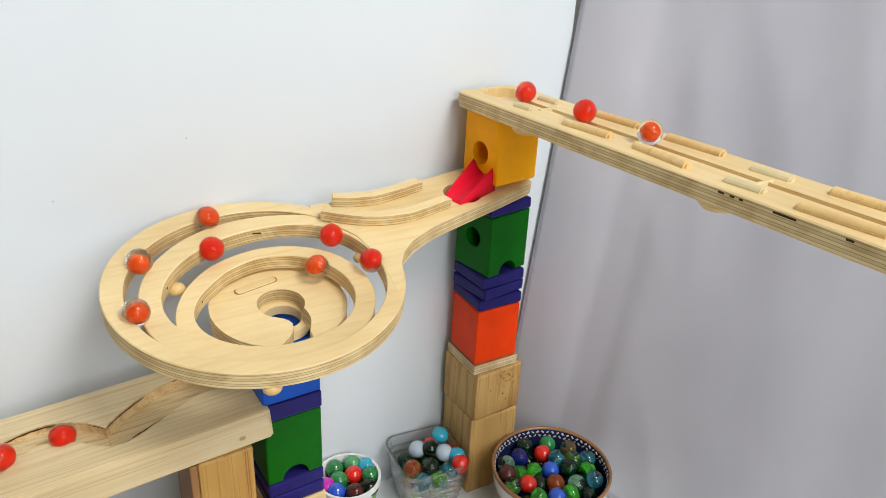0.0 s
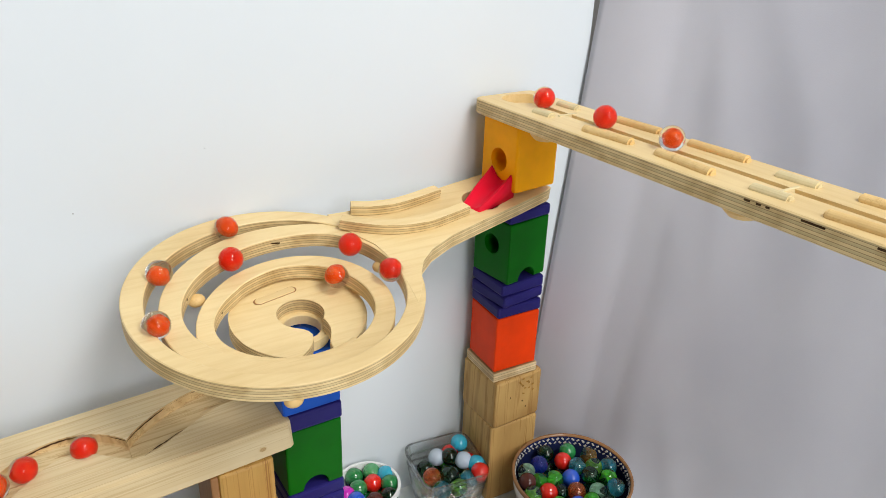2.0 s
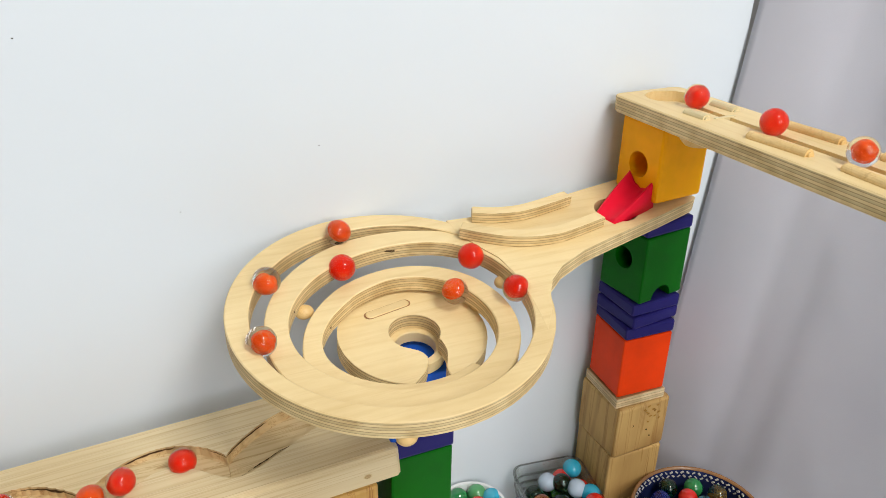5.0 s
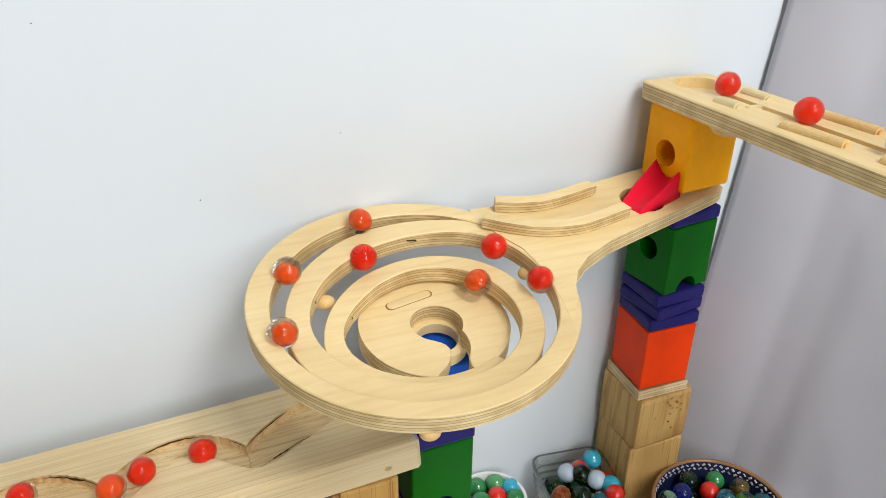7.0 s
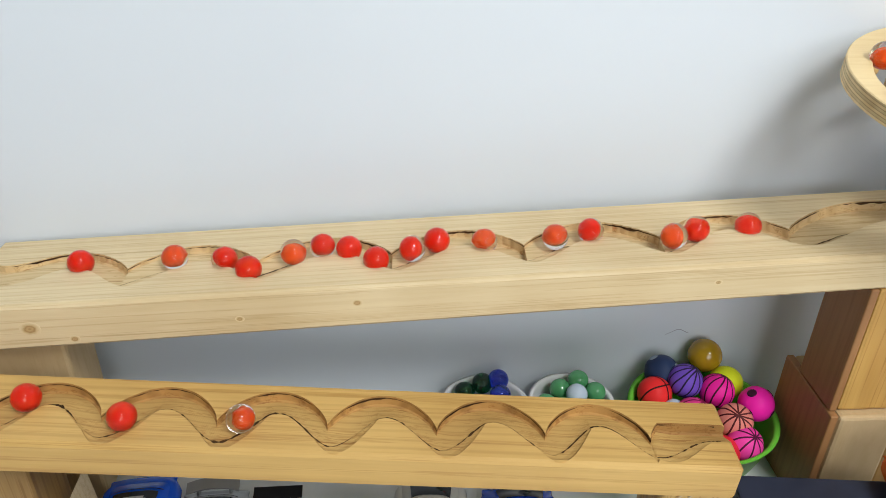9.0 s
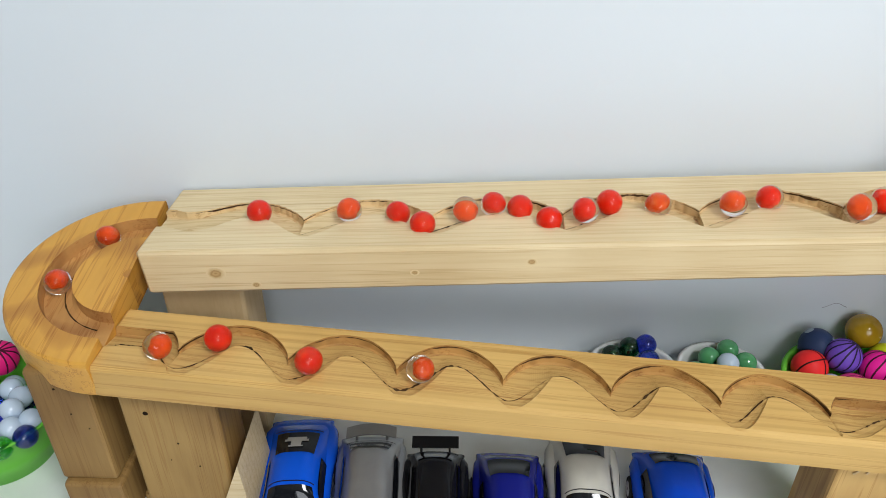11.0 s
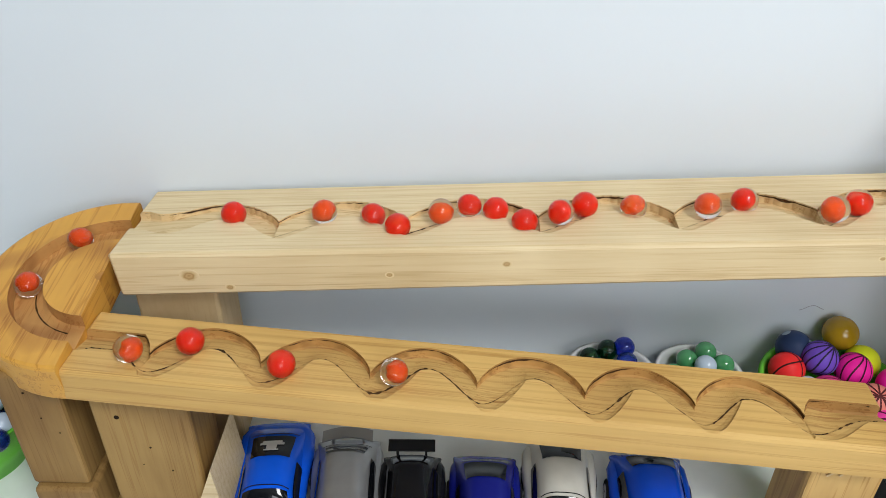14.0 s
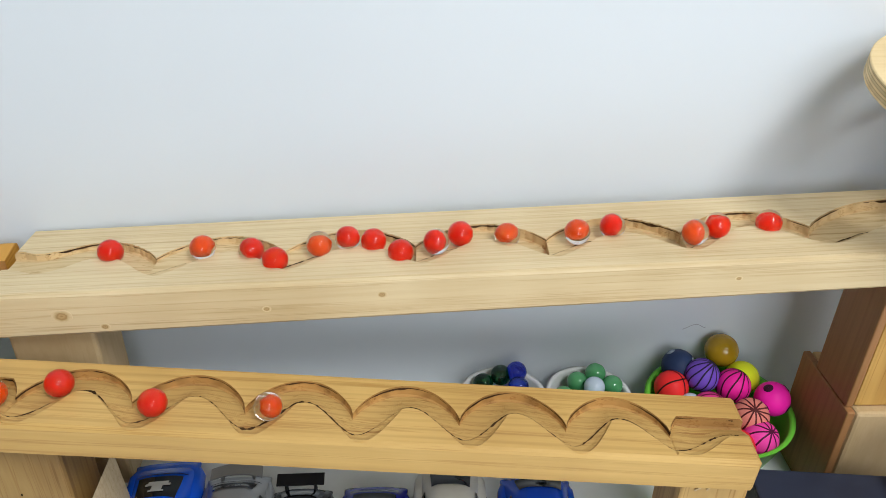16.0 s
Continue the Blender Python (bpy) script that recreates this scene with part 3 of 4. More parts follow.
for deg, drop, long in ((434, 0.0035, 0.011), (520, 0.0060, 0.0022), (545, 0.0055, 0.0016), (880, 0.0060, 0.0018), (905, 0.0050, 0.0022), (96, 0.0030, 0.009)):
    r0, r1, dz = spiral_at(deg)
    part("edge_void", box_bm(-0.0003, 0.0003, -long / 2, long / 2, -0.0005, 0.0005, 0.0002, 1), MARK, spiral, "dark gap in the plywood edge", m=Matrix.Translation(polar(deg, r1, -dz - drop)) @ Matrix.Rotation(math.radians(deg), 4, "Z"))

# centre plate with an open hook-shaped hole
ZC, PX, PY, PR = -0.0258, 0.0130, 0.0, 0.0435
outline = []
for k in range(77):
    a = math.radians(-81 + 331 * k / 76)
    outline.append((PX + PR * math.cos(a), PY + PR * math.sin(a)))
# the rounded nose, the round hole, and the open channel beside it
HX, HY, HR = 0.0140, -0.0005, 0.0152
outline += [(0.0025, -0.0375), (0.0065, -0.0345), (0.0096, -0.0310), (0.0120, -0.0270), (0.0131, -0.0225), (0.0121, -0.0188), (0.0102, -0.0162)]
for k in range(37):
    a = math.radians(-113 - 290 * k / 36)
    outline.append((HX + HR * math.cos(a), HY + HR * math.sin(a)))
outline += [(0.0258, -0.0130), (0.0264, -0.0170), (0.0260, -0.0220), (0.0245, -0.0262), (0.0220, -0.0300), (0.0200, -0.0335), (0.0192, -0.0385)]
part("centre_plate", prism_bm(outline, ZC - PLY, ZC, 0.0005), [BIRCH, BIRCH_EDGE], spiral)
collar = [(0.0178, -0.0180), (0.0178, -PLY - 0.0002), (0.0128, -PLY - 0.0002), (0.0122, -PLY - 0.0008), (0.0122, -0.0180)]
part("hole_collar", lathe_bm(collar, 40), BIRCH, spiral, "wooden collar below the centre hole", m=Matrix.Translation((HX + 0.0008, HY - 0.0006, ZC)))


def capsule(half, r, n=10):
    return [(math.copysign(half, math.cos(a)) + r * math.cos(a), r * math.sin(a)) for a in (math.pi * (k + 0.5) / n - math.pi / 2 for k in range(2 * n))]


LIE = Matrix.Translation((0.0060, 0.0235, ZC)) @ Matrix.Rotation(0.186, 4, "Z")
# A slightly larger brown capsule draws the shadow line round the dowel.
part("dowel_seat", prism_bm(capsule(0.0122, 0.0034), -0.001, 0.0002), [WALNUT, WALNUT], spiral, "dark outline painted as shade round the inlaid dowel", m=LIE)
part("inlaid_dowel", prism_bm(capsule(0.0115, 0.0030), -0.001, 0.0009, 0.0005), [BIRCH, BIRCH], spiral, m=LIE)

# neck from the disc to the tower, in the spiral's own frame
inv = DISC.inverted()


def in_disc(x, y):
    p = inv @ Vector((x, y, DZ))
    return p.x, p.y


neck_pts = [(0.2030, 0.3560), (0.2150, 0.3720), (0.2215, 0.3850), (0.2290, 0.3960), (0.2420, 0.4065), (0.2650, 0.4170), (0.2900, 0.4240), (0.3400, 0.4375), (0.3730, 0.4470), (0.3780, 0.4500), (0.3715, 0.4905), (0.3450, 0.4910), (0.3000, 0.4830), (0.2620, 0.4760), (0.2380, 0.4745), (0.2100, 0.4740), (0.1950, 0.4750), (0.1960, 0.4600), (0.2020, 0.4420), (0.2090, 0.4260), (0.2110, 0.4040), (0.2080, 0.3800)]
neck = part("neck_plate", prism_bm(neck_pts, -PLY, 0.0, 0.0002), [BIRCH, BIRCH_EDGE], spiral, m=Matrix.Translation((-DX, -DY, 0.0001)))
cut_hole(neck, cyl_bm(0.0150, 0.02, "z", 32, (0.3120, 0.4525, 0)), "bore")
cut_hole(neck, prism_bm([(0.226, 0.4585), (0.300, 0.4640), (0.300, 0.4505), (0.262, 0.4490), (0.226, 0.4520)], -0.0045, 0.005), "slot")


def strip(name, pts, half, h, parent, mats, base, label=""):
    """A raised guide that follows a line in plan."""
    left, right = [], []
    for i, p in enumerate(pts):
        a, b = Vector(pts[max(0, i - 1)]), Vector(pts[min(len(pts) - 1, i + 1)])
        n = Vector((-(b - a).y, (b - a).x)).normalized() * half
        left.append(tuple(Vector(p) + n))
        right.append(tuple(Vector(p) - n))
    return part(name, prism_bm(left + right[::-1], 0, h, 0.0003), mats, parent, label, m=base)


def smooth_line(pts, n=8):
    out = []
    P = [Vector(p) for p in pts]
    P = [2 * P[0] - P[1]] + P + [2 * P[-1] - P[-2]]
    for i in range(1, len(P) - 2):
        for k in range(n):
            s = k / n
            a, b, c, d = P[i - 1:i + 3]
            out.append(tuple(0.5 * (2 * b + (c - a) * s + (2 * a - 5 * b + 4 * c - d) * s * s + (3 * b - a - 3 * c + d) * s ** 3)))
    out.append(tuple(P[-2]))
    return out


GUIDE = Matrix.Translation((-DX, -DY, 0.0005))
strip("back_guide", smooth_line([(0.2110, 0.4710), (0.2240, 0.4660), (0.2400, 0.4635), (0.2560, 0.4650), (0.2830, 0.4705)]), 0.0040, 0.0072, spiral, [BIRCH, BIRCH_EDGE], GUIDE)
strip("front_guide", smooth_line([(0.1965, 0.4560), (0.2080, 0.4470), (0.2220, 0.4385), (0.2360, 0.4340), (0.2520, 0.4325), (0.2680, 0.4350), (0.2900, 0.4400)]), 0.0040, 0.0072, spiral, [BIRCH, BIRCH_EDGE], GUIDE)
for x, y, z in ((-0.0572, 0.0515, -0.0133), (-0.0440, 0.0248, -0.0158), (0.0765, 0.0120, -0.0138), (0.0597, 0.0077, -0.0255), (-0.0235, -0.0840, -0.0135)):
    bm = sphere_bm(0.0046, (0, 0, 0), 16, 10)
    bmesh.ops.scale(bm, vec=(1.2, 1.0, 0.9), verts=bm.verts)
    part("peg", bm, DOWEL, spiral, m=Matrix.Translation((x, y, z)), smooth=True)


def tongue():
    """A bent red plastic chute with raised sides."""
    sec = []
    for k in range(17):
        t = k / 16
        x = -0.040 * t
        z = 0.0120 - 0.0120 * t ** 0.9
        w = 0.0096 - 0.0034 * t + 0.0012 * math.sin(math.pi * t)
        lip = 0.0080 * (1 - t) ** 1.2 + 0.0016
        th, low = 0.0022, min(-0.0005, -0.004 * (t - 0.55) * 4)
        sec.append([(x, -w - th, low), (x, -w - th * .8, z + lip * .8), (x, -w - th * .3, z + lip), (x, -w + .0006, z + lip * .85), (x, -w * .5, z + lip * .22), (x, 0, z), (x, w * .5, z + lip * .22), (x, w - .0006, z + lip * .85), (x, w + th * .3, z + lip), (x, w + th * .8, z + lip * .8), (x, w + th, low)])
    return sec


tagged(part("red_chute", loft_bm(tongue()), RED, m=pose(TX - 0.0185, TY - 0.0075, 0.3078, 0, 0, 20), smooth=True), "bent red plastic chute below the yellow block's hole", "marble chute")

# ---- straight rail ----
RAIL_LEN, RAIL_W, RAIL_T = 0.44, 0.056, 0.0115
RAIL = Matrix.Translation((0.3555, 0.492, 0.3775)) @ Matrix.Rotation(radians(-90 - 0.5), 4, "Z") @ Matrix.Rotation(-0.045, 4, "Y")
rail = thing("rail", RAIL, "long pale plywood rail with a slot and inlaid dowels", "marble track")


def rail_outline():
    c = 0.006
    return [(0, -RAIL_W / 2 + c), (c * .3, -RAIL_W / 2 + c * .3), (c, -RAIL_W / 2), (RAIL_LEN, -RAIL_W / 2), (RAIL_LEN, RAIL_W / 2), (c, RAIL_W / 2), (c * .3, RAIL_W / 2 - c * .3), (0, RAIL_W / 2 - c)]


plank = part("plank", prism_bm(rail_outline(), -RAIL_T, 0, 0.0008), [BIRCH, BIRCH_EDGE], rail)
cut_hole(plank, cyl_bm(0.0165, 0.014, "z", 40, (0.0225, 0.003, 0)), "bore")
cut_hole(plank, box_bm(0.036, 0.43, -0.0026, 0.0030, -0.0028, 0.004), "slot")
for x, y, l, turn in ((0.138, -0.0150, 0.042, 5), (0.203, -0.0155, 0.046, -4), (0.318, -0.0165, 0.046, 4), (0.130, 0.0195, 0.040, 3), (0.198, 0.0190, 0.044, 2), (0.312, 0.0185, 0.044, 3)):
    bmd = cyl_bm(0.0035, l, "x", 18)
    bmesh.ops.bevel(bmd, geom=[e for e in bmd.edges if abs(e.verts[0].co.x - e.verts[1].co.x) < 1e-6], offset=0.0014, segments=2, affect="EDGES")
    part("dowel", bmd, DOWEL, rail, m=pose(x, y, 0.0006, 0, 0, turn))
INLAY = paint("cream_plastic", (0.74, 0.62, 0.36), 0.4, 0.1)
for x, y, l in ((0.070, -0.0140, 0.020), (0.062, 0.0150, 0.022), (0.262, -0.0150, 0.024), (0.256, 0.0150, 0.026)):
    bmd = cyl_bm(0.0036, l, "x", 16)
    bmesh.ops.bevel(bmd, geom=[e for e in bmd.edges if abs(e.verts[0].co.x - e.verts[1].co.x) < 1e-6], offset=0.0012, segments=2, affect="EDGES")
    part("inlay", bmd, INLAY, rail, "cream coloured inlay", m=pose(x, y, -0.0004, 0, 0, 3))
for x in (0.080, 0.262):
    part("slot_bridge", box_bm(-0.0012, 0.0012, -0.0085, 0.0075, -0.0035, 0.0007, 0.0004, 1), INLAY, rail, "cream coloured cross piece", m=Matrix.Translation((x, 0, 0)))
for x in (0.073, 0.246):
    part("lug", lathe_bm([(0.011, 0), (0.011, -0.003), (0.008, -0.0062), (0.002, -0.007)], 24, True), DOWEL, rail, m=Matrix.Translation((x, -0.013, -RAIL_T)))
for x, w in ((0.258, 0.004), (0.265, 0.003), (0.2705, 0.0025), (0.296, 0.013), (0.330, 0.004)):
    part("veneer_chip", box_bm(-w / 2, w / 2, -0.0002, 0.0003, -0.0006, 0.0006, 0.0001, 1), MARK, rail, "dark chipped veneer", m=Matrix.Translation((x, -RAIL_W / 2, -0.0022)))

# ---- marbles ----
MR = 0.008
CLEAR = lump_glass("clear_glass", (1.0, 1.0, 1.0), 1.45, 0.12)


def swirl_paint(name, colour, streak):
    """Coloured glass core with paler twisted streaks."""
    m, t, b = material(name, 0.25)
    w = node(t, "ShaderNodeTexNoise", Scale=170.0, Detail=2.0, Distortion=1.5)
    t.links.new(coords(t, (1, 1, 1)), w.inputs["Vector"])
    t.links.new(ramp(t, w.outputs["Fac"], [(0.0, colour), (0.55, colour), (1.0, streak)]), b.inputs["Base Color"])
    b.inputs["Specular IOR Level"].default_value = 0.03
    return m


SWIRL = swirl_paint("red_swirl", (1.0, 0.020, 0.003), (1.0, 0.13, 0.02))
SWIRL_ORANGE = swirl_paint("orange_swirl", (1.0, 0.095, 0.008), (1.0, 0.36, 0.10))


def swirl_bm(lobes, size, twist, seed):
    """The coloured core inside a clear marble."""
    bm = sphere_bm(size, (0, 0, 0), 28, 18)
    for v in bm.verts:
        a = math.atan2(v.co.y, v.co.x) + twist * v.co.z / size
        k = 1.0 + 0.06 * math.cos(lobes * a + seed)
        v.co.x = v.co.x * k + 0.75 * (0.0076 - size)
        v.co.y *= k
    return bm


def marble_kind(name, core, lobes, size, twist, seed, label):
    ob = part(name, sphere_bm(MR, (0, 0, 0), 32, 20), CLEAR, smooth=True)
    part("swirl", swirl_bm(lobes, size, twist, seed), core, ob, smooth=True)
    return tagged(ob, label, "marble", "red marbles on the run")


KINDS = [marble_kind("marble", SWIRL, 2, 0.0064, 1.6, 0.0, "clear glass marble full of red swirl"),
         marble_kind("marble", SWIRL_ORANGE, 3, 0.0049, 2.2, 1.0, "clear glass marble with an orange twist"),
         marble_kind("marble", SWIRL, 2, 0.0055, 2.6, 2.0, "clear glass marble with a red twist")]
spots = []


def on_beam(m, edges, u, v):
    f, b, d, c, dc, lw = edges(u)
    v = min(max(v, c + 0.001), b - 0.0068) if b - c > 0.0078 else (c + b) / 2
    k = max(0.0, min(1.0, (v - c) / max(0.004, b - c)))
    spots.append(m @ Vector((u, v, -dc - (d - dc) * k + MR - 0.0004)))


for u, v in ((0.066, 0.040), (0.126, 0.038), (0.157, 0.031), (0.174, 0.024), (0.200, 0.035), (0.217, 0.042), (0.2335, 0.034), (0.251, 0.024), (0.273, 0.030), (0.288, 0.040), (0.317, 0.026), (0.360, 0.034), (0.383, 0.040), (0.430, 0.026), (0.4455, 0.034), (0.479, 0.026)):
    on_beam(UP_POSE, up_edges, u, v)
for u, v in ((0.033, 0.015), (0.063, 0.030), (0.119, 0.018), (0.182, 0.020)):
    on_beam(LO_POSE, lo_edges, u, v)
bend = Matrix.Translation((-0.4745, 0.412, 0.1575)) @ Matrix.Rotation(0.145, 4, "X")
for deg in (128, 190):
    a = math.radians(deg)
    spots.append(bend @ Vector((0.0435 * math.cos(a), 0.0435 * math.sin(a), -0.0095 + MR)))


def on_spiral(deg, lift=0.0040):
    r = (spiral_at(deg)[1] + spiral_at(deg + 360)[0]) / 2 if deg + 360 < 1030 else spiral_at(deg)[1] - 0.005
    z = -(spiral_at(deg)[2] + spiral_at(min(deg + 360, 1030))[2]) / 2
    spots.append(DISC @ polar(deg, r, z + lift))


for deg in (98, 150, 190, 352, 385, 470, 735):
    on_spiral(deg)
for x in (0.052, 0.118, 0.178):
    spots.append(RAIL @ Vector((x, 0.0002, 0.0068)))
turns = random.Random(5)
for k, p in enumerate(spots):
    m = Matrix.Translation(p) @ Euler([turns.uniform(0, 6.28) for q in range(3)]).to_matrix().to_4x4()
    src = KINDS[turns.choice((0, 1, 2))]
    if k < 3:
        KINDS[k].matrix_basis = m
    else:
        copy_thing(src, m)

# ---- dishes and their marbles ----
GLASS_GREEN = marble_glass("green_glass", (0.10, 0.80, 0.12), 0.92)
# The last colour of dark and teal glass is its painted glints.
GLASS_DARK = marble_glass("dark_glass", (0.01, 0.12, 0.045), 0.92, (0.16, 0.75, 0.30))
GLASS_TEAL = marble_glass("teal_clear_glass", (0.36, 0.80, 0.60), 0.97, (0.80, 0.98, 0.90))
GLASS_BLUE = marble_glass("blue_glass", (0.03, 0.08, 0.90), 0.85)
GLASS_AMBER = marble_glass("amber_glass", (0.98, 0.22, 0.05), 0.8)
SOLID = {"red": paint("red_glaze", (0.75, 0.02, 0.01), 0.02, 0.1), "green": paint("green_glaze", (0.02, 0.22, 0.06), 0.02, 0.1), "cyan": paint("cyan_glaze", (0.03, 0.42, 0.60), 0.02, 0.1), "pale": paint("pale_blue_glaze", (0.55, 0.66, 0.78), 0.15, 0.1), "blue": paint("blue_glaze", (0.02, 0.10, 0.60), 0.02, 0.1), "brown": paint("brown_glaze", (0.09, 0.025, 0.02), 0.12, 0.2), "magenta": paint("magenta_glaze", (0.55, 0.02, 0.45), 0.02, 0.1),
         "lightgreen": paint("light_green_glaze", (0.09, 0.36, 0.14), 0.02, 0.1)}
GLAZE = dict(SOLID, dgreen=GLASS_DARK, ggreen=GLASS_GREEN, clear=GLASS_TEAL, bglass=GLASS_BLUE, amber=GLASS_AMBER)
WORDS = {"red": "glossy red glass marble", "green": "glossy green marble", "cyan": "glossy light blue marble", "pale": "milky pale blue marble", "blue": "glossy blue marble", "brown": "dark brown marble", "magenta": "magenta marble", "lightgreen": "milky light green marble", "dgreen": "very dark green glass marble", "ggreen": "green glass marble", "clear": "clear teal glass marble", "bglass": "deep blue glass marble", "amber": "amber orange glass marble"}
stock = {}


def ribbon_mesh(r):
    """Twisted vanes of colour in the middle of a clear marble."""
    bm = bmesh.new()
    for q in range(3):
        rows = []
        for k in range(9):
            t = k / 8 * 2 - 1
            half = 0.62 * r * math.sqrt(max(0.02, 1 - t * t))
            a = 2.1 * q + 1.3 * t
            rows.append([bm.verts.new((o * half * math.cos(a) - 0.0004 * math.sin(a) * g, o * half * math.sin(a) + 0.0004 * math.cos(a) * g, t * 0.8 * r)) for o, g in ((0, -1), (1, -1), (1, 1), (0, 1))])
        for x, y in zip(rows, rows[1:]):
            for k in range(4):
                bm.faces.new((x[k], x[(k + 1) % 4], y[(k + 1) % 4], y[k]))
        bm.faces.new(rows[0])
        bm.faces.new(rows[-1][::-1])
    bmesh.ops.recalc_face_normals(bm, faces=bm.faces)
    me = bpy.data.meshes.new("ribbon")
    bm.to_mesh(me)
    bm.free()
    return me


RIBBONS = []
for tint in ((0.45, 0.75, 0.08), (0.85, 0.22, 0.03), (0.85, 0.85, 0.75), (0.03, 0.30, 0.55)):
    RIBBONS.append(ribbon_mesh(MR))
    RIBBONS[-1].materials.append(paint("ribbon_glass", tint, 0.3, 0.1))
pick = random.Random(21)


def loose(kind, p, where, r=MR):
    """A single marble lying in a dish."""
    key = (kind, r)
    if key not in stock:
        me = bpy.data.meshes.new("loose_marble")
        bm = sphere_bm(r, (0, 0, 0), 24, 16)
        bm.to_mesh(me)
        bm.free()
        me.shade_smooth()
        me.materials.append(GLAZE[kind])
        stock[key] = me
    ob = new("loose_marble", stock[key])
    ob.location = p
    ob.rotation_euler = [pick.uniform(0, 6.28) for q in range(3)]
    if kind in ("clear", "ggreen"):
        vane = new("ribbon", RIBBONS[0 if kind == "ggreen" else pick.randrange(4)])
        vane.parent = ob
    return tagged(ob, WORDS[kind] + " in the " + where, "marble", "marbles in the " + where)


def under_layer(cx, cy, r, z, kinds, where, n, seed):
    rng = random.Random(seed)
    for k in range(n):
        a, q = k * 2.39996, r * math.sqrt((k + 0.5) / n)
        loose(rng.choice(kinds), (cx + q * math.cos(a), cy + q * math.sin(a), z + rng.uniform(-0.0015, 0.0015)), where)


WHITE_PLASTIC = paint("white_plastic", (0.78, 0.80, 0.80), 0.3, 0.04)
LIME_PLASTIC = paint("lime_plastic", (0.16, 0.55, 0.05), 0.3, 0.08)
CERAMIC = paint("brown_rim_ceramic", (0.34, 0.17, 0.07), 0.25, 0.3)
CERAMIC_WHITE = paint("white_ceramic", (0.70, 0.66, 0.60), 0.25, 0.1)
COBALT = paint("cobalt_glaze", (0.02, 0.03, 0.10), 0.2, 0.4)


def dish(name, x, y, r, h, base, mat, label, wall=0.0016):
    bm = lathe_bm([(base * .2, 0), (base, 0), (base + (r - base) * .5, h * .45), (r, h - .001), (r + wall * .6, h), (r - wall, h), (r - wall * 1.6, h - .002), (base + (r - base) * .5 - wall, h * .45), (base - wall, wall), (base * .2, wall)], 64, True)
    return tagged(part(name, bm, mat, m=Matrix.Translation((x, y, 0.0)), smooth=True), label, "dish")


# small white dishes behind the lower beam
dish("small_dish", -0.141, 0.462, 0.0325, 0.043, 0.024, WHITE_PLASTIC, "small white plastic dish of dark glass marbles")
dish("small_dish", -0.0755, 0.4625, 0.0315, 0.043, 0.024, WHITE_PLASTIC, "small white plastic dish of green marbles")
for kind, x, y, z in (("dgreen", -0.155, 0.475, 0.044), ("dgreen", -0.141, 0.481, 0.047), ("bglass", -0.129, 0.481, 0.050), ("bglass", -0.129, 0.467, 0.047), ("dgreen", -0.121, 0.453, 0.042), ("red", -0.150, 0.458, 0.042), ("ggreen", -0.163, 0.460, 0.040), ("dgreen", -0.137, 0.454, 0.044), ("dgreen", -0.145, 0.446, 0.040)):
    loose(kind, (x, y, z), "small white dish")
under_layer(-0.141, 0.462, 0.020, 0.029, ["dgreen", "bglass", "ggreen"], "small white dish", 9, 3)
for kind, x, y, z in (("lightgreen", -0.095, 0.461, 0.042), ("lightgreen", -0.082, 0.475, 0.044), ("lightgreen", -0.067, 0.481, 0.047), ("lightgreen", -0.056, 0.470, 0.044), ("pale", -0.072, 0.463, 0.049), ("lightgreen", -0.084, 0.452, 0.046), ("lightgreen", -0.060, 0.451, 0.044), ("lightgreen", -0.072, 0.445, 0.042), ("blue", -0.088, 0.446, 0.038)):
    loose(kind, (x, y, z), "second white dish")
under_layer(-0.0755, 0.4625, 0.019, 0.029, ["lightgreen", "green"], "second white dish", 9, 4)

# bucket beside the stack
bucket = thing("plastic_bucket", Matrix.Translation((0.2190, 0.4655, 0)), "small white printed plastic tub full of marbles", "tub")
part("tub", lathe_bm([(0.004, 0), (0.0205, 0), (0.0265, 0.052), (0.0285, 0.052), (0.0285, 0.056), (0.0262, 0.056), (0.0252, 0.050), (0.0195, 0.002), (0.004, 0.002)], 48, True), WHITE_PLASTIC, bucket, smooth=False)
part("printed_band", lathe_bm([(0.0235, 0.024), (0.0258, 0.044)], 48), paint("sky_blue_print", (0.10, 0.42, 0.72), 0.35), bucket, "sky blue printed band")
part("printed_foot", lathe_bm([(0.0210, 0.002), (0.0220, 0.011)], 48), paint("orange_print", (0.90, 0.42, 0.02), 0.35), bucket, "orange printed band")
part("printed_leaf", lathe_bm([(0.0258, 0.040), (0.0262, 0.0445)], 48), paint("green_print", (0.20, 0.50, 0.10), 0.35), bucket, "green printed stripe")
for kind, x, y in (("green", 0.215, 0.485), ("lightgreen", 0.231, 0.483), ("green", 0.212, 0.470), ("red", 0.226, 0.470), ("green", 0.2385, 0.462), ("blue", 0.204, 0.458), ("brown", 0.218, 0.450), ("cyan", 0.2405, 0.474), ("magenta", 0.1995, 0.468), ("dgreen", 0.231, 0.449)):
    loose(kind, (x, y, 0.050), "white tub")
under_layer(0.219, 0.4655, 0.016, 0.036, ["green", "blue", "cyan", "dgreen"], "white tub", 9, 6)


def square_ring(half, z, corner, n=6):
    out = []
    for q, (sx, sy) in enumerate(((1, 1), (-1, 1), (-1, -1), (1, -1))):
        for k in range(n + 1):
            a = math.radians(90 * q + 90 * k / n)
            out.append((sx * (half - corner) + corner * math.cos(a), sy * (half - corner) + corner * math.sin(a), z))
    return out


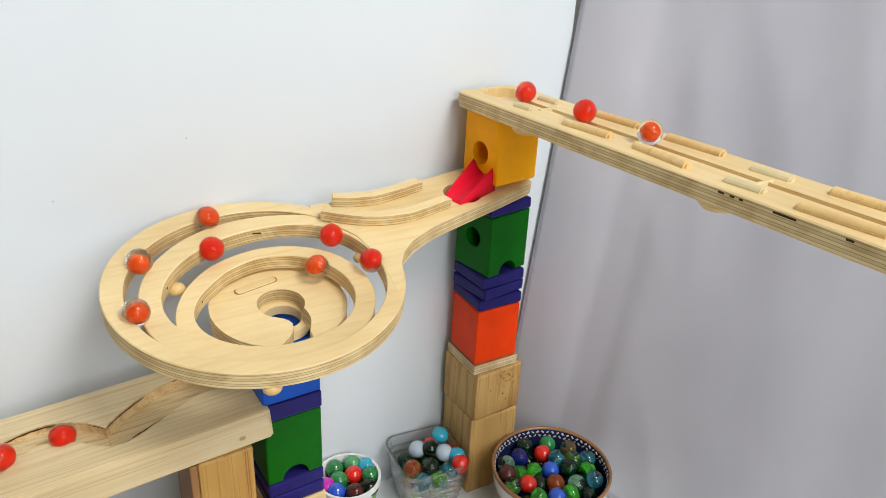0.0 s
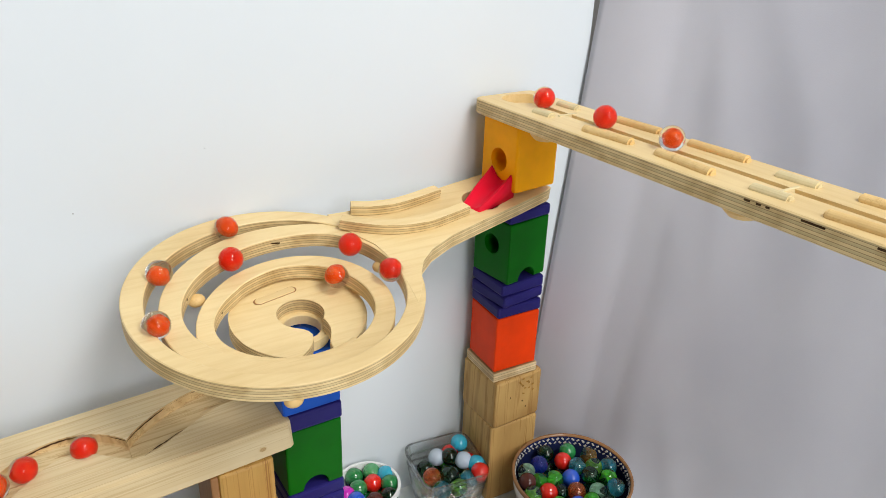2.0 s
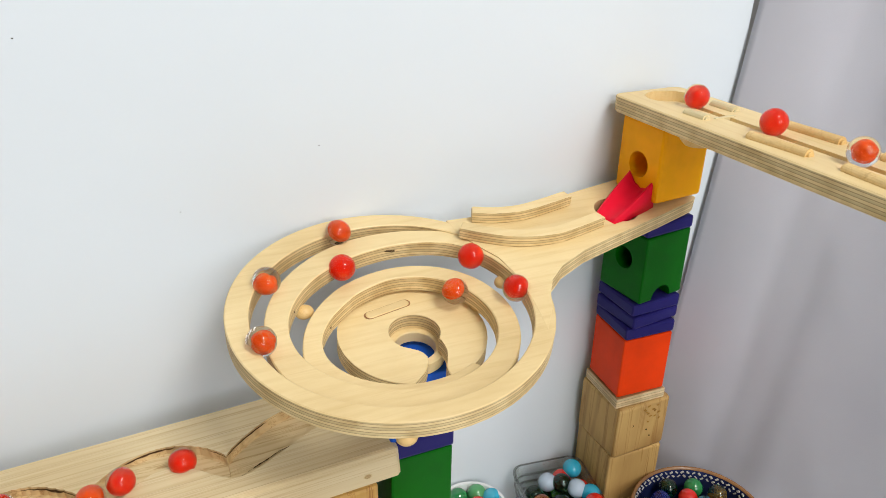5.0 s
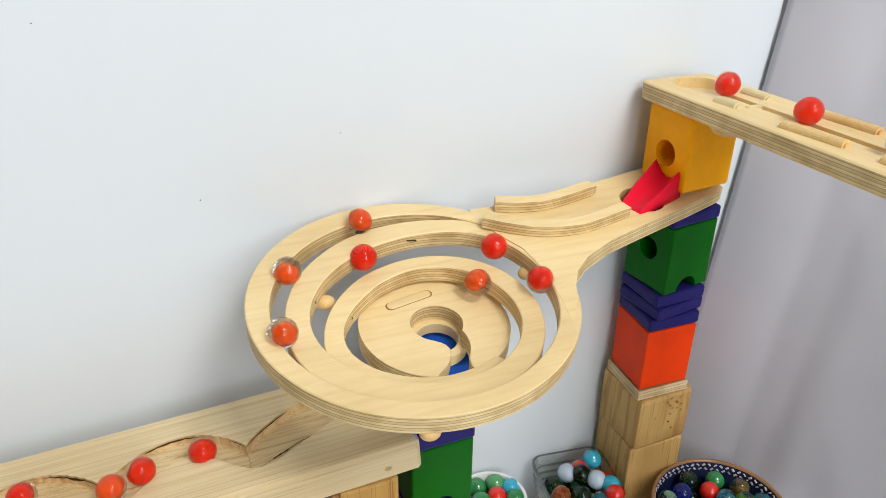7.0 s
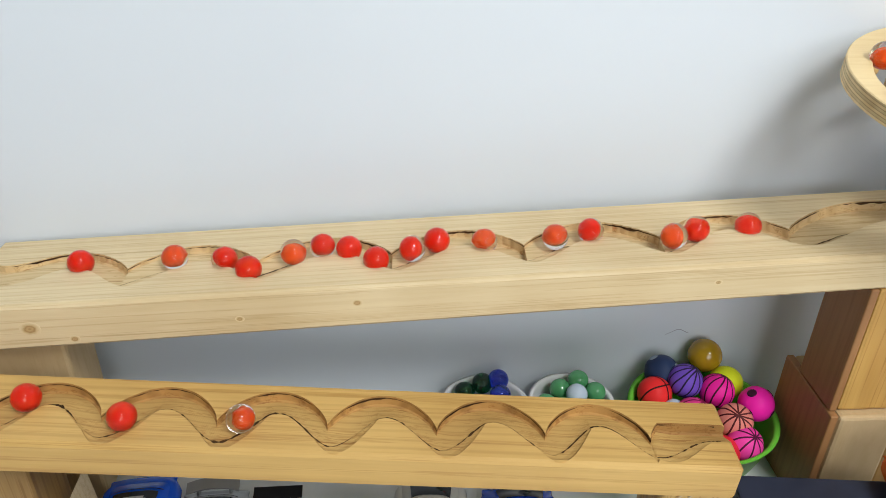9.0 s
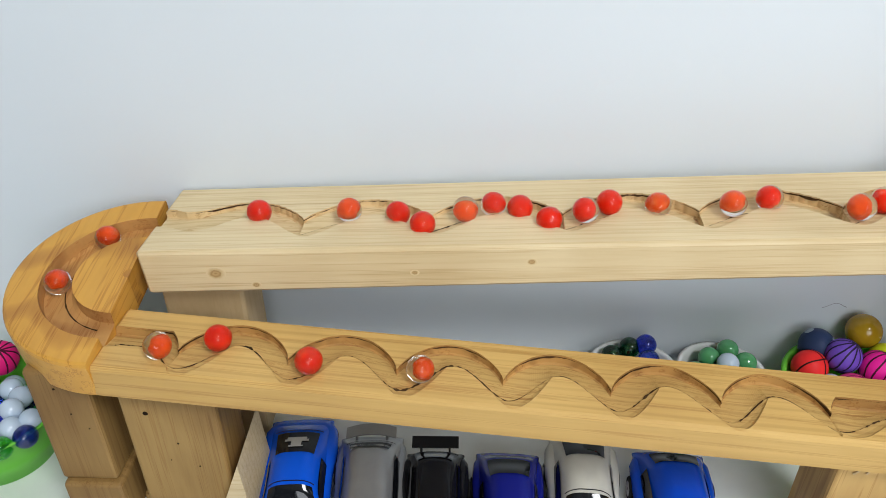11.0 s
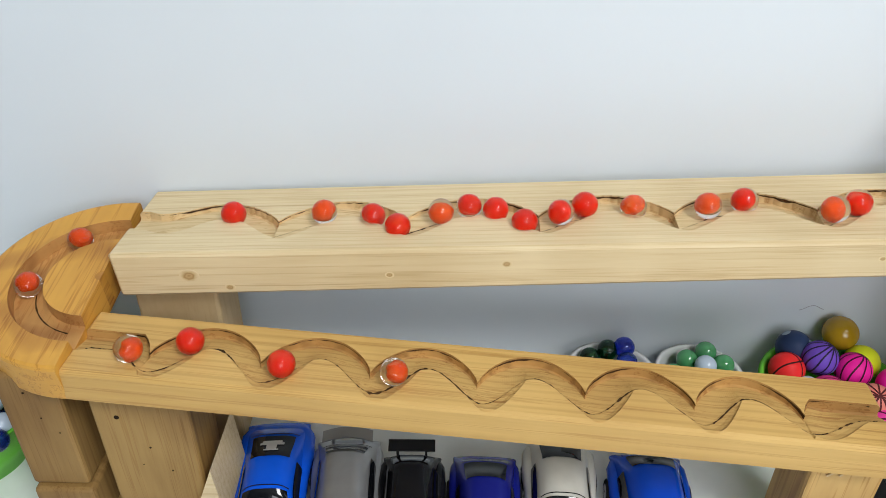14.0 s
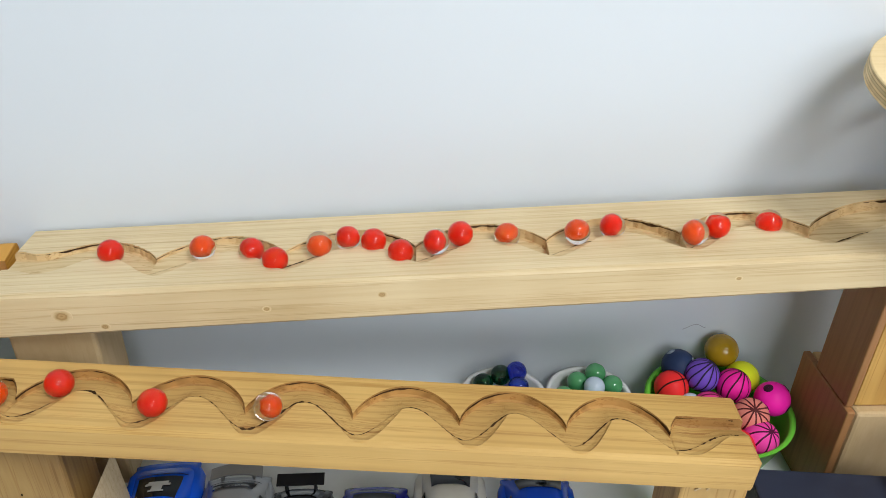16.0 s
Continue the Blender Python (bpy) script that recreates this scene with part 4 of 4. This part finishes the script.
jar_rows = [square_ring(0.002, 0.0, 0.001), square_ring(0.0235, 0.0, 0.008)]
for k in range(13):
    jar_rows.append(square_ring(0.0240 + 0.0060 * k / 12 + 0.0009 * (k % 2), 0.004 + 0.040 * k / 12, 0.010))
jar_rows += [square_ring(0.0318, 0.052, 0.011), square_ring(0.0320, 0.054, 0.011), square_ring(0.0300, 0.054, 0.010), square_ring(0.0290, 0.048, 0.010), square_ring(0.0215, 0.0035, 0.007), square_ring(0.002, 0.0035, 0.001)]
tagged(part("glass_jar", loft_bm(jar_rows), lump_glass("pressed_jar_glass", (0.98, 1.0, 0.99), 1.5, 0.35), m=pose(0.2960, 0.4605, 0, 0, 0, -8)), "square ribbed clear glass dish full of marbles", "glass dish")
for kind, x, y, z in (("cyan", 0.318, 0.474, 0.054), ("red", 0.308, 0.474, 0.046), ("pale", 0.294, 0.474, 0.047), ("dgreen", 0.303, 0.466, 0.050), ("pale", 0.3115, 0.4555, 0.050), ("cyan", 0.3195, 0.4470, 0.049), ("red", 0.3170, 0.4370, 0.049), ("amber", 0.277, 0.454, 0.047), ("dgreen", 0.291, 0.446, 0.049), ("dgreen", 0.278, 0.468, 0.044), ("clear", 0.293, 0.4345, 0.043), ("clear", 0.306, 0.439, 0.043), ("clear", 0.279, 0.440, 0.042), ("red", 0.3185, 0.460, 0.043)):
    loose(kind, (x, y, z), "square glass dish")
under_layer(0.296, 0.4605, 0.0185, 0.029, ["clear", "dgreen", "ggreen"], "square glass dish", 12, 7)
under_layer(0.296, 0.4605, 0.0150, 0.0135, ["clear", "dgreen", "ggreen"], "square glass dish", 8, 8)

bowl = thing("ceramic_bowl", Matrix.Translation((0.3835, 0.3885, 0)), "round brown-rimmed bowl with a dark patterned inside, full of marbles", "bowl")
part("outside", lathe_bm([(0.006, 0), (0.030, 0), (0.044, 0.018), (0.0515, 0.040), (0.0535, 0.0545), (0.0530, 0.0555), (0.0518, 0.0553)], 64), CERAMIC_WHITE, bowl, smooth=True)
part("rim", lathe_bm([(0.0537, 0.0525), (0.0541, 0.0550), (0.0532, 0.0566), (0.0516, 0.0560), (0.0512, 0.0545)], 64), CERAMIC, bowl, "brown glazed rim", smooth=True)
part("inside", lathe_bm([(0.0514, 0.0552), (0.0500, 0.040), (0.0425, 0.0190), (0.029, 0.002), (0.006, 0.002)], 64), COBALT, bowl, "dark cobalt inside", smooth=True)
for k in range(132):
    a = 2 * math.pi * (k + 0.5 * (k // 66)) / 66
    size = 0.7 + 0.5 * ((k * 7) % 5) / 4
    part("painted_leaf", box_bm(-0.0004, 0.0004, -0.0007 * size, 0.0007 * size, -0.0014, 0.0014), CERAMIC_WHITE, bowl, m=Matrix.Translation((0.0506 * math.cos(a), 0.0506 * math.sin(a), 0.0520 - 0.0042 * (k // 66))) @ Matrix.Rotation(a, 4, "Z") @ Matrix.Rotation(0.8 - 1.6 * (k % 2), 4, "X"))
in_bowl = []
for kind, x, y in (("green", 0.404, 0.419), ("red", 0.392, 0.411), ("bglass", 0.370, 0.418), ("clear", 0.354, 0.416), ("ggreen", 0.356, 0.400), ("ggreen", 0.370, 0.396), ("blue", 0.384, 0.390), ("dgreen", 0.399, 0.382), ("clear", 0.397, 0.397), ("clear", 0.412, 0.391), ("ggreen", 0.414, 0.374), ("clear", 0.424, 0.385), ("red", 0.3545, 0.385), ("amber", 0.378, 0.375), ("clear", 0.342, 0.390), ("clear", 0.394, 0.365), ("clear", 0.409, 0.359), ("blue", 0.368, 0.361), ("ggreen", 0.382, 0.3585), ("dgreen", 0.384, 0.427), ("clear", 0.418, 0.405), ("brown", 0.345, 0.403), ("ggreen", 0.354, 0.369)):
    in_bowl.append((x, y))
    loose(kind, (x, y, 0.0485 + 0.003 * ((x * 1000) % 2)), "patterned bowl")
for k in range(160):
    a, q = k * 2.39996, 0.0425 * math.sqrt((k + 0.5) / 160)
    x, y = 0.3835 + q * math.cos(a), 0.3885 + q * math.sin(a)
    if all((x - i) ** 2 + (y - j) ** 2 > 0.0128 ** 2 for i, j in in_bowl):
        in_bowl.append((x, y))
        loose(("clear", "dgreen", "clear", "ggreen")[k % 4], (x, y, 0.0465 - 0.002 * (k % 3)), "patterned bowl")
under_layer(0.3835, 0.3885, 0.036, 0.034, ["dgreen", "clear", "dgreen", "bglass"], "patterned bowl", 26, 9)

# green bowl of bouncy balls
dish("green_bowl", 0.0165, 0.4425, 0.0525, 0.048, 0.036, LIME_PLASTIC, "lime green plastic bowl of rubber balls", 0.002)
BR = 0.0128


def ball(x, y, z0, colour, label, stripe=None, n=0, r=BR, turn=0.0, mode="bands"):
    z = z0 + 0.003
    ob = part("rubber_ball", sphere_bm(r, (0, 0, 0), 28, 18), paint("rubber", colour, 0.45, 0.15), m=pose(x, y, z, 25, 15, turn), smooth=True)
    tagged(ob, label, "ball", "balls in the green bowl")
    if stripe:
        mat = paint("rubber_print", stripe, 0.5, 0.2)
        for k in range(n):
            if mode == "bands":
                a = math.pi * k / n
                bm = bmesh.new()
                rows = []
                for q in range(40):
                    t = 2 * math.pi * q / 40
                    o = 0.05 * math.sin(3 * t + k)
                    rows.append([bm.verts.new(((r + .00012) * math.cos(t + 0) * math.cos(w + o), (r + .00012) * math.sin(w + o), (r + .00012) * math.sin(t) * math.cos(w + o))) for w in (-0.045, 0.045)])
                for i in range(40):
                    (a0, b0), (a1, b1) = rows[i], rows[(i + 1) % 40]
                    bm.faces.new((a0, a1, b1, b0))
                part("stripe", bm, mat, ob, m=Matrix.Rotation(a, 4, "Z"), smooth=True)
            else:
                d = Vector((math.cos(k * 2.4) * math.sqrt(1 - (1 - 2 * (k + .5) / n) ** 2), math.sin(k * 2.4) * math.sqrt(1 - (1 - 2 * (k + .5) / n) ** 2), 1 - 2 * (k + .5) / n))
                bm = lathe_bm([(0.0001, 0.0004), (r * .2, 0.0003), (r * .28, -0.0003)], 10)
                part("spot", bm, mat, ob, m=Matrix.Translation(d * r) @ d.to_track_quat("Z", "Y").to_matrix().to_4x4())
    return ob


ball(-0.014, 0.460, 0.047, (0.80, 0.03, 0.03), "red rubber ball with black lines", (0.03, 0.01, 0.01), 2, turn=30)
ball(-0.004, 0.478, 0.053, (0.03, 0.05, 0.12), "dark blue rubber ball with grey patches", (0.30, 0.36, 0.45), 5, mode="spots")
ball(0.009, 0.463, 0.056, (0.17, 0.08, 0.50), "purple striped rubber ball", (0.03, 0.02, 0.06), 7, turn=60)
ball(0.042, 0.466, 0.050, (0.62, 0.68, 0.02), "plain yellow-green rubber ball in the bowl")
ball(0.030, 0.454, 0.053, (0.80, 0.02, 0.32), "crimson rubber ball netted with black lines", (0.07, 0.01, 0.03), 6, turn=90)
ball(0.055, 0.441, 0.051, (0.90, 0.02, 0.40), "hot pink rubber football with black patches", (0.05, 0.01, 0.03), 7, mode="spots", turn=40)
ball(0.032, 0.424, 0.051, (0.78, 0.25, 0.20), "brown-pink veined rubber ball", (0.10, 0.02, 0.02), 6, turn=-40)
ball(0.035, 0.410, 0.043, (0.95, 0.07, 0.42), "pink striped rubber ball", (0.09, 0.01, 0.04), 5, turn=10)
ball(0.017, 0.405, 0.040, (0.85, 0.03, 0.05), "plain red rubber ball")
ball(0.007, 0.436, 0.047, (0.70, 0.05, 0.25), "pink striped rubber ball", (0.20, 0.01, 0.06), 5, turn=70)
ball(0.011, 0.445, 0.026, (0.03, 0.05, 0.16), "navy rubber ball low in the bowl")
ball(0.035, 0.440, 0.026, (0.05, 0.20, 0.05), "dark green rubber ball low in the bowl")
gold = part("gold_ball", sphere_bm(BR, (0, 0, 0), 32, 20), paint("gold_gel", (0.40, 0.24, 0.01), 0.12, 0.25), m=Matrix.Translation((0.030, 0.4835, 0.066)), smooth=True)
tagged(gold, "translucent gold-brown rubber ball on the heap", "ball", "balls in the green bowl")
loose("pale", (-0.004, 0.444, 0.048), "green bowl")

# lime bowl beyond the bend
dish("lime_bowl", -0.600, 0.408, 0.052, 0.046, 0.036, LIME_PLASTIC, "lime green plastic bowl of milky and blue marbles", 0.002)
for kind, x, y, z in (("pale", -0.588, 0.420, 0.048), ("pale", -0.577, 0.412, 0.048), ("pale", -0.576, 0.398, 0.050), ("pale", -0.571, 0.385, 0.046), ("pale", -0.561, 0.393, 0.046), ("bglass", -0.585, 0.389, 0.046), ("bglass", -0.559, 0.380, 0.044), ("ggreen", -0.572, 0.371, 0.042), ("ggreen", -0.590, 0.372, 0.044), ("pale", -0.600, 0.405, 0.050), ("bglass", -0.604, 0.386, 0.046), ("pale", -0.616, 0.412, 0.048)):
    loose(kind, (x, y, z), "lime bowl")
under_layer(-0.600, 0.408, 0.034, 0.032, ["pale", "bglass", "ggreen", "green"], "lime bowl", 22, 12)
ball(-0.603, 0.440, 0.056, (0.85, 0.02, 0.22), "crimson patterned rubber ball on the lime bowl", (0.08, 0.01, 0.03), 6, turn=20)

# ---- toy cars ----
TYRE = paint("black_rubber", (0.015, 0.015, 0.016), 0.7)
RIM = material("grey_alloy", 0.3, 0.8)[0]
RIM.node_tree.nodes["Principled BSDF"].inputs["Base Color"].default_value = (0.5, 0.5, 0.52, 1)
EMBLEM = paint("pale_emblem", (0.55, 0.55, 0.52), 0.5)
DARK_GLASS = paint("tinted_window", (0.006, 0.007, 0.009), 0.06)


def rounded(w, zl, zh, k=3.2, n=20):
    out = []
    for q in range(n):
        a = 2 * math.pi * q / n
        c, s2 = math.cos(a), math.sin(a)
        out.append((math.copysign(abs(c) ** (2 / k), c) * w / 2, (zl + zh) / 2 + math.copysign(abs(s2) ** (2 / k), s2) * (zh - zl) / 2))
    return out


def toy_car(x, y, turn, colour, label, w=0.042, L=0.100, roof=0.034, wing=False, wide=1.0, rough=0.14, flake=0.0, ws=(-0.12, 0.06), rw=(0.30, 0.43), emblem=False):
    """Front towards -y."""
    root = thing("toy_car", pose(x, y, 0.0, 0, 0, turn), label, "toy car", "toy cars parked under the lower beam")
    mat = paint("car_paint", colour, 0.10, 0.12)
    mat.node_tree.nodes["Principled BSDF"].inputs["Roughness"].default_value = rough
    mat.node_tree.nodes["Principled BSDF"].inputs["Metallic"].default_value = flake
    mat.node_tree.nodes["Principled BSDF"].inputs["Specular IOR Level"].default_value = 0.22
    prof = [(-0.50, 0.62, 0.010, 0.014), (-0.47, 0.82, 0.006, 0.018), (-0.40, 0.95, 0.005, 0.0205), (-0.25, 1.0, 0.005, 0.0225), (-0.05, 0.96, 0.005, 0.0235), (0.15, 0.97, 0.005, 0.0240), (0.30, 1.02 * wide, 0.005, 0.0250), (0.42, 1.0 * wide, 0.006, 0.0245), (0.48, 0.88, 0.008, 0.0225), (0.50, 0.70, 0.011, 0.0190)]
    part("body", loft_bm([[(px, f * L, pz) for px, pz in rounded(w * s0, zl, zh)] for f, s0, zl, zh in prof]), mat, root, smooth=True)
    steps = [(-0.5, 0.0), (ws[0], 0.0), (ws[1], 0.97), ((ws[1] + rw[0]) / 2, 1.0), (rw[0], 0.95), (rw[1], 0.62), (0.485, 0.12), (0.6, 0.0)]

    def skin(f, a, off=0.0):
        """A place on the cabin: f along the car, a round it from side to side."""
        for (fa, ha), (fb, hb) in zip(steps, steps[1:]):
            if f <= fb:
                q = (f - fa) / (fb - fa)
                hgt = ha + (hb - ha) * (0.35 * q + 0.65 * q * q * (3 - 2 * q))
                break
        c, s2 = math.cos(a), abs(math.sin(a)) ** 0.62
        half = w * 0.5 * (0.93 - 0.10 * hgt) * (1 - 0.26 * s2 * hgt)
        return (math.copysign(abs(c) ** 0.62, c) * (half + off), f * L, 0.0185 + (roof - 0.0185) * hgt * s2 + off)

    lo, hi = ws[0] + 0.002, 0.485
    part("cabin", loft_bm([[skin(lo + (hi - lo) * k / 30, math.pi * q / 18) for q in range(19)] for k in range(31)]), mat, root, smooth=True)

    def pane(name, fa, fb, aa, ab, mat=DARK_GLASS, words="dark tinted window", off=0.0005, inset=0.0):
        bm = bmesh.new()
        rows = []
        for k in range(9):
            t = k / 8
            lean = inset * (1 - t) * (ab - aa)
            rows.append([bm.verts.new(skin(fa + (fb - fa) * t, math.pi * (aa + lean + (ab - aa - 2 * lean) * q / 10), off)) for q in range(11)])
        for a, b in zip(rows, rows[1:]):
            for k in range(10):
                bm.faces.new((a[k], a[k + 1], b[k + 1], b[k]))
        bmesh.ops.recalc_face_normals(bm, faces=bm.faces)
        return part(name, bm, mat, root, words, smooth=True)

    pane("windscreen", ws[0] + 0.02, ws[1] - 0.012, 0.24, 0.76)
    pane("rear_window", rw[0] + 0.012, rw[1], 0.27, 0.73)
    for a in (0.055, 0.945):
        pane("side_window", ws[1] - 0.05, rw[0] + 0.02, a - 0.04, a + 0.075 if a < 0.5 else a + 0.04) if a < 0.5 else pane("side_window", ws[1] - 0.05, rw[0] + 0.02, a - 0.075, a + 0.04)
    pane("roof_seam", ws[1] + 0.004, ws[1] + 0.010, 0.2, 0.8, TYRE, "thin dark seam", 0.0003)
    pane("boot_seam", rw[1] + 0.02, rw[1] + 0.026, 0.2, 0.8, TYRE, "thin dark seam", 0.0003)
    if emblem:
        mid = (rw[0] + rw[1]) / 2 + 0.006
        for name, fa, fb, half in (("emblem_cap", 0.004, 0.024, 0.090), ("emblem_crown", 0.024, 0.042, 0.062), ("emblem_stem", -0.034, 0.004, 0.024), ("emblem_foot", -0.046, -0.034, 0.045)):
            pane(name, mid + fa, mid + fb, 0.5 - half, 0.5 + half, EMBLEM, "pale grey emblem piece", 0.0010)
    for sx in (-1, 1):
        for f in (-0.30, 0.31):
            wheel = part("wheel", lathe_bm([(0.003, -0.004), (0.0075, -0.004), (0.0085, -0.003), (0.0085, 0.003), (0.0075, 0.004), (0.003, 0.004)], 24, True), TYRE, root, "black rubber tyre", m=Matrix.Translation((sx * (w / 2 - 0.0025), f * L, 0.0085)) @ Matrix.Rotation(math.pi / 2, 4, "Y"))
            part("rim", lathe_bm([(0.001, 0.0043 * sx), (0.0050, 0.0043 * sx), (0.0055, 0.0035 * sx)], 16), RIM, wheel, "grey rim")
        part("tail_lamp", box_bm(-0.0035, 0.0035, -0.0006, 0.0006, -0.0012, 0.0012, 0.0004, 1), SOLID["red"], root, "red tail lamp", m=Matrix.Translation((sx * w * 0.30, 0.487 * L, 0.0165)))
        part("mirror", sphere_bm(0.0018, (0, 0, 0), 10, 6), mat, root, m=Matrix.Translation((sx * w * 0.455, -0.12 * L, 0.0232)))
    if wing:
        wm, wz, wf = (TYRE, roof - 0.001, 0.44) if wing == 2 else (mat, roof - 0.0105, 0.47)
        bm = bmesh.new()
        arc = [(w * 0.36 * q / 8, 0.0 if wing == 2 else -0.004 * (q / 8) ** 2) for q in range(-8, 9)]
        vs = [[bm.verts.new((px, py + dy, pz)) for dy, pz in ((-0.0042, 0), (0.0042, 0.0014), (0.0042, 0.0003), (-0.0042, -0.0012))] for px, py in arc]
        for a, b in zip(vs, vs[1:]):
            for q in range(4):
                bm.faces.new((a[q], b[q], b[(q + 1) % 4], a[(q + 1) % 4]))
        bm.faces.new(vs[0])
        bm.faces.new(vs[-1][::-1])
        bmesh.ops.recalc_face_normals(bm, faces=bm.faces)
        part("wing", bm, wm, root, "raised rear wing", m=Matrix.Translation((0, wf * L, wz)))
        for sx in (-1, 1):
            part("wing_strut", box_bm(-0.0007, 0.0007, -0.003, 0.003, 0, wz - 0.0215), wm, root, m=Matrix.Translation((sx * w * 0.22, wf * L - 0.001, 0.0215)))
    return root


toy_car(-0.3765, 0.3560, 5, (0.008, 0.11, 0.80), "bright blue toy sports car with a black engine panel", 0.0485, 0.138, 0.039, False, 1.06, ws=(-0.17, -0.02), rw=(0.15, 0.33), emblem=True)
toy_car(-0.3270, 0.3470, 3, (0.36, 0.365, 0.37), "silver grey toy coupe with a low rear wing", 0.0480, 0.126, 0.042, 1, 1.0, 0.3, 0.5, ws=(-0.26, -0.10), rw=(0.27, 0.36))
toy_car(-0.2840, 0.3370, 1, (0.010, 0.010, 0.012), "black toy racing car with a raised wing", 0.0435, 0.120, 0.039, 2, 1.04, 0.12, ws=(-0.22, -0.02), rw=(0.32, 0.42))
toy_car(-0.2365, 0.3370, -1, (0.010, 0.016, 0.26), "dark blue rounded toy car", 0.0475, 0.122, 0.042, ws=(-0.24, -0.06), rw=(0.20, 0.36))
toy_car(-0.1870, 0.3480, -3, (0.66, 0.65, 0.58), "scuffed cream white toy car", 0.0480, 0.130, 0.040, False, 1.04, 0.45, ws=(-0.16, 0.03), rw=(0.25, 0.42))
toy_car(-0.1280, 0.3400, -3, (0.006, 0.075, 0.66), "royal blue toy car", 0.0530, 0.124, 0.042, ws=(-0.25, -0.06), rw=(0.28, 0.40))

# dark box and an orange toy near the stack
box = thing("dark_box", pose(0.085, 0.322, 0, 0, 0, -6), "dark navy plastic box on the table", "box")
NAVY_PLASTIC = paint("dark_navy_plastic", (0.032, 0.038, 0.062), 0.4, 0.2)
part("box_body", box_bm(-0.085, 0.085, -0.030, 0.030, 0, 0.064, 0.002), NAVY_PLASTIC, box)
part("box_lid", box_bm(-0.0865, 0.0865, -0.0315, 0.0315, 0.0642, 0.069, 0.0015), NAVY_PLASTIC, box, "dark lid with a painted highlight on its edge")
# The lid edge's highlight is a thin pale grey bar.
part("worn_edge", box_bm(-0.084, 0.084, -0.0005, 0.0005, 0, 0.0006), paint("highlight_grey", (0.25, 0.27, 0.30), 0.6), box, "pale line painted as a highlight along the lid's edge", m=Matrix.Translation((0, -0.0303, 0.0688)))
toy = toy_car(0.128, 0.330, 80, (0.80, 0.14, 0.01), "orange toy car resting on the dark box", 0.040, 0.085, 0.034)
toy.location.z = 0.0692


# ---- small marks ----


def mark_of(ob, parent, label):
    """Make a mark a part of the wood that it is on."""
    ob.parent, ob.matrix_parent_inverse = parent, parent.matrix_basis.inverted()
    ob["label"] = label
    return ob


HOLE = paint("nail_hole", (0.02, 0.012, 0.006), 0.9)


def speck(name, p, r, facing, parent=None, label="", mat=HOLE, stretch=1.0):
    bm = lathe_bm([(r, -0.0003), (r * 0.8, 0.00015), (r * 0.2, 0.0001)], 10, True)
    return part(name, bm, mat, parent, label, m=Matrix.Translation(p) @ Vector(facing).to_track_quat("Z", "Y").to_matrix().to_4x4() @ Matrix.Diagonal((stretch, 1, 1, 1)))


for x, z, r in ((-0.130, 0.400, 0.0006), (-0.560, 0.36, 0.0005), (0.035, 0.335, 0.0004), (0.120, 0.365, 0.0004), (-0.030, 0.44, 0.0004)):
    tagged(speck("wall_speck", (x, WALL_Y - 0.0001, z), r, (0, -1, 0)), "tiny dark speck on the white board", "mark", kind="structure")
bm = bmesh.new()
pts = [(0.002 + 0.002 * k, 0.076 + 0.0045 * math.sin(k * 0.5) * (k / 9) + 0.0006 * k) for k in range(10)]
rows = [(bm.verts.new((x, WALL_Y - 0.0004, z - 0.0003)), bm.verts.new((x, WALL_Y - 0.0004, z + 0.0003))) for x, z in pts]
for (a, b), (c, d) in zip(rows, rows[1:]):
    bm.faces.new((a, c, d, b))
tagged(part("pencil_scribble", bm, paint("grey_pencil", (0.42, 0.43, 0.47), 0.8)), "thin grey pencil scribble on the board", "mark", kind="structure")
for x, y, z, r in ((-0.505, 0.3498, 0.118, 0.0008), (-0.500, 0.3498, 0.098, 0.0006), (-0.492, 0.3498, 0.086, 0.0005), (-0.455, 0.3498, 0.100, 0.0017), (-0.440, 0.3498, 0.075, 0.0007), (-0.447, 0.3498, 0.060, 0.0004), (-0.430, 0.3498, 0.055, 0.0006)):
    mark_of(speck("nail_hole", (x, y, z), r, (0, -1, 0)), bend_post if x < -0.48 else wide_post, "small dark nail hole")
for x, z, r in ((0.3475, 0.1165, 0.0012), (0.362, 0.1085, 0.0008), (0.366, 0.1010, 0.0007)):
    mark_of(speck("nail_hole", (x, 0.4408, z), r, (0, -1, 0)), scarred_offcut, "small dark nail hole")
chip = random.Random(3)
CHIP = paint("torn_wood", (0.50, 0.27, 0.07), 0.8, 0.4)
for k in range(16):
    x, z = 0.366 + chip.uniform(-0.009, 0.009), 0.124 + chip.uniform(-0.008, 0.009)
    mark_of(part("splinter", box_bm(-0.0010, 0.0010, -0.0002, 0.0003, -0.0004, 0.0004), CHIP, m=pose(x, 0.4406, z, 0, chip.uniform(-50, 30), 0)), scarred_offcut, "torn brown splinter")
for k in range(10):
    x = -0.036 + chip.uniform(-0.014, 0.014)
    mark_of(part("splinter", box_bm(-0.0022, 0.0022, -0.0002, 0.0006, -0.0006, 0.0006), PINE_PALE, m=pose(x, 0.3250 + 0.0010 * chip.random(), 0.094 + chip.uniform(-0.004, 0.003), 0, chip.uniform(-60, 60), 0)), splintered_post, "pale torn splinter")
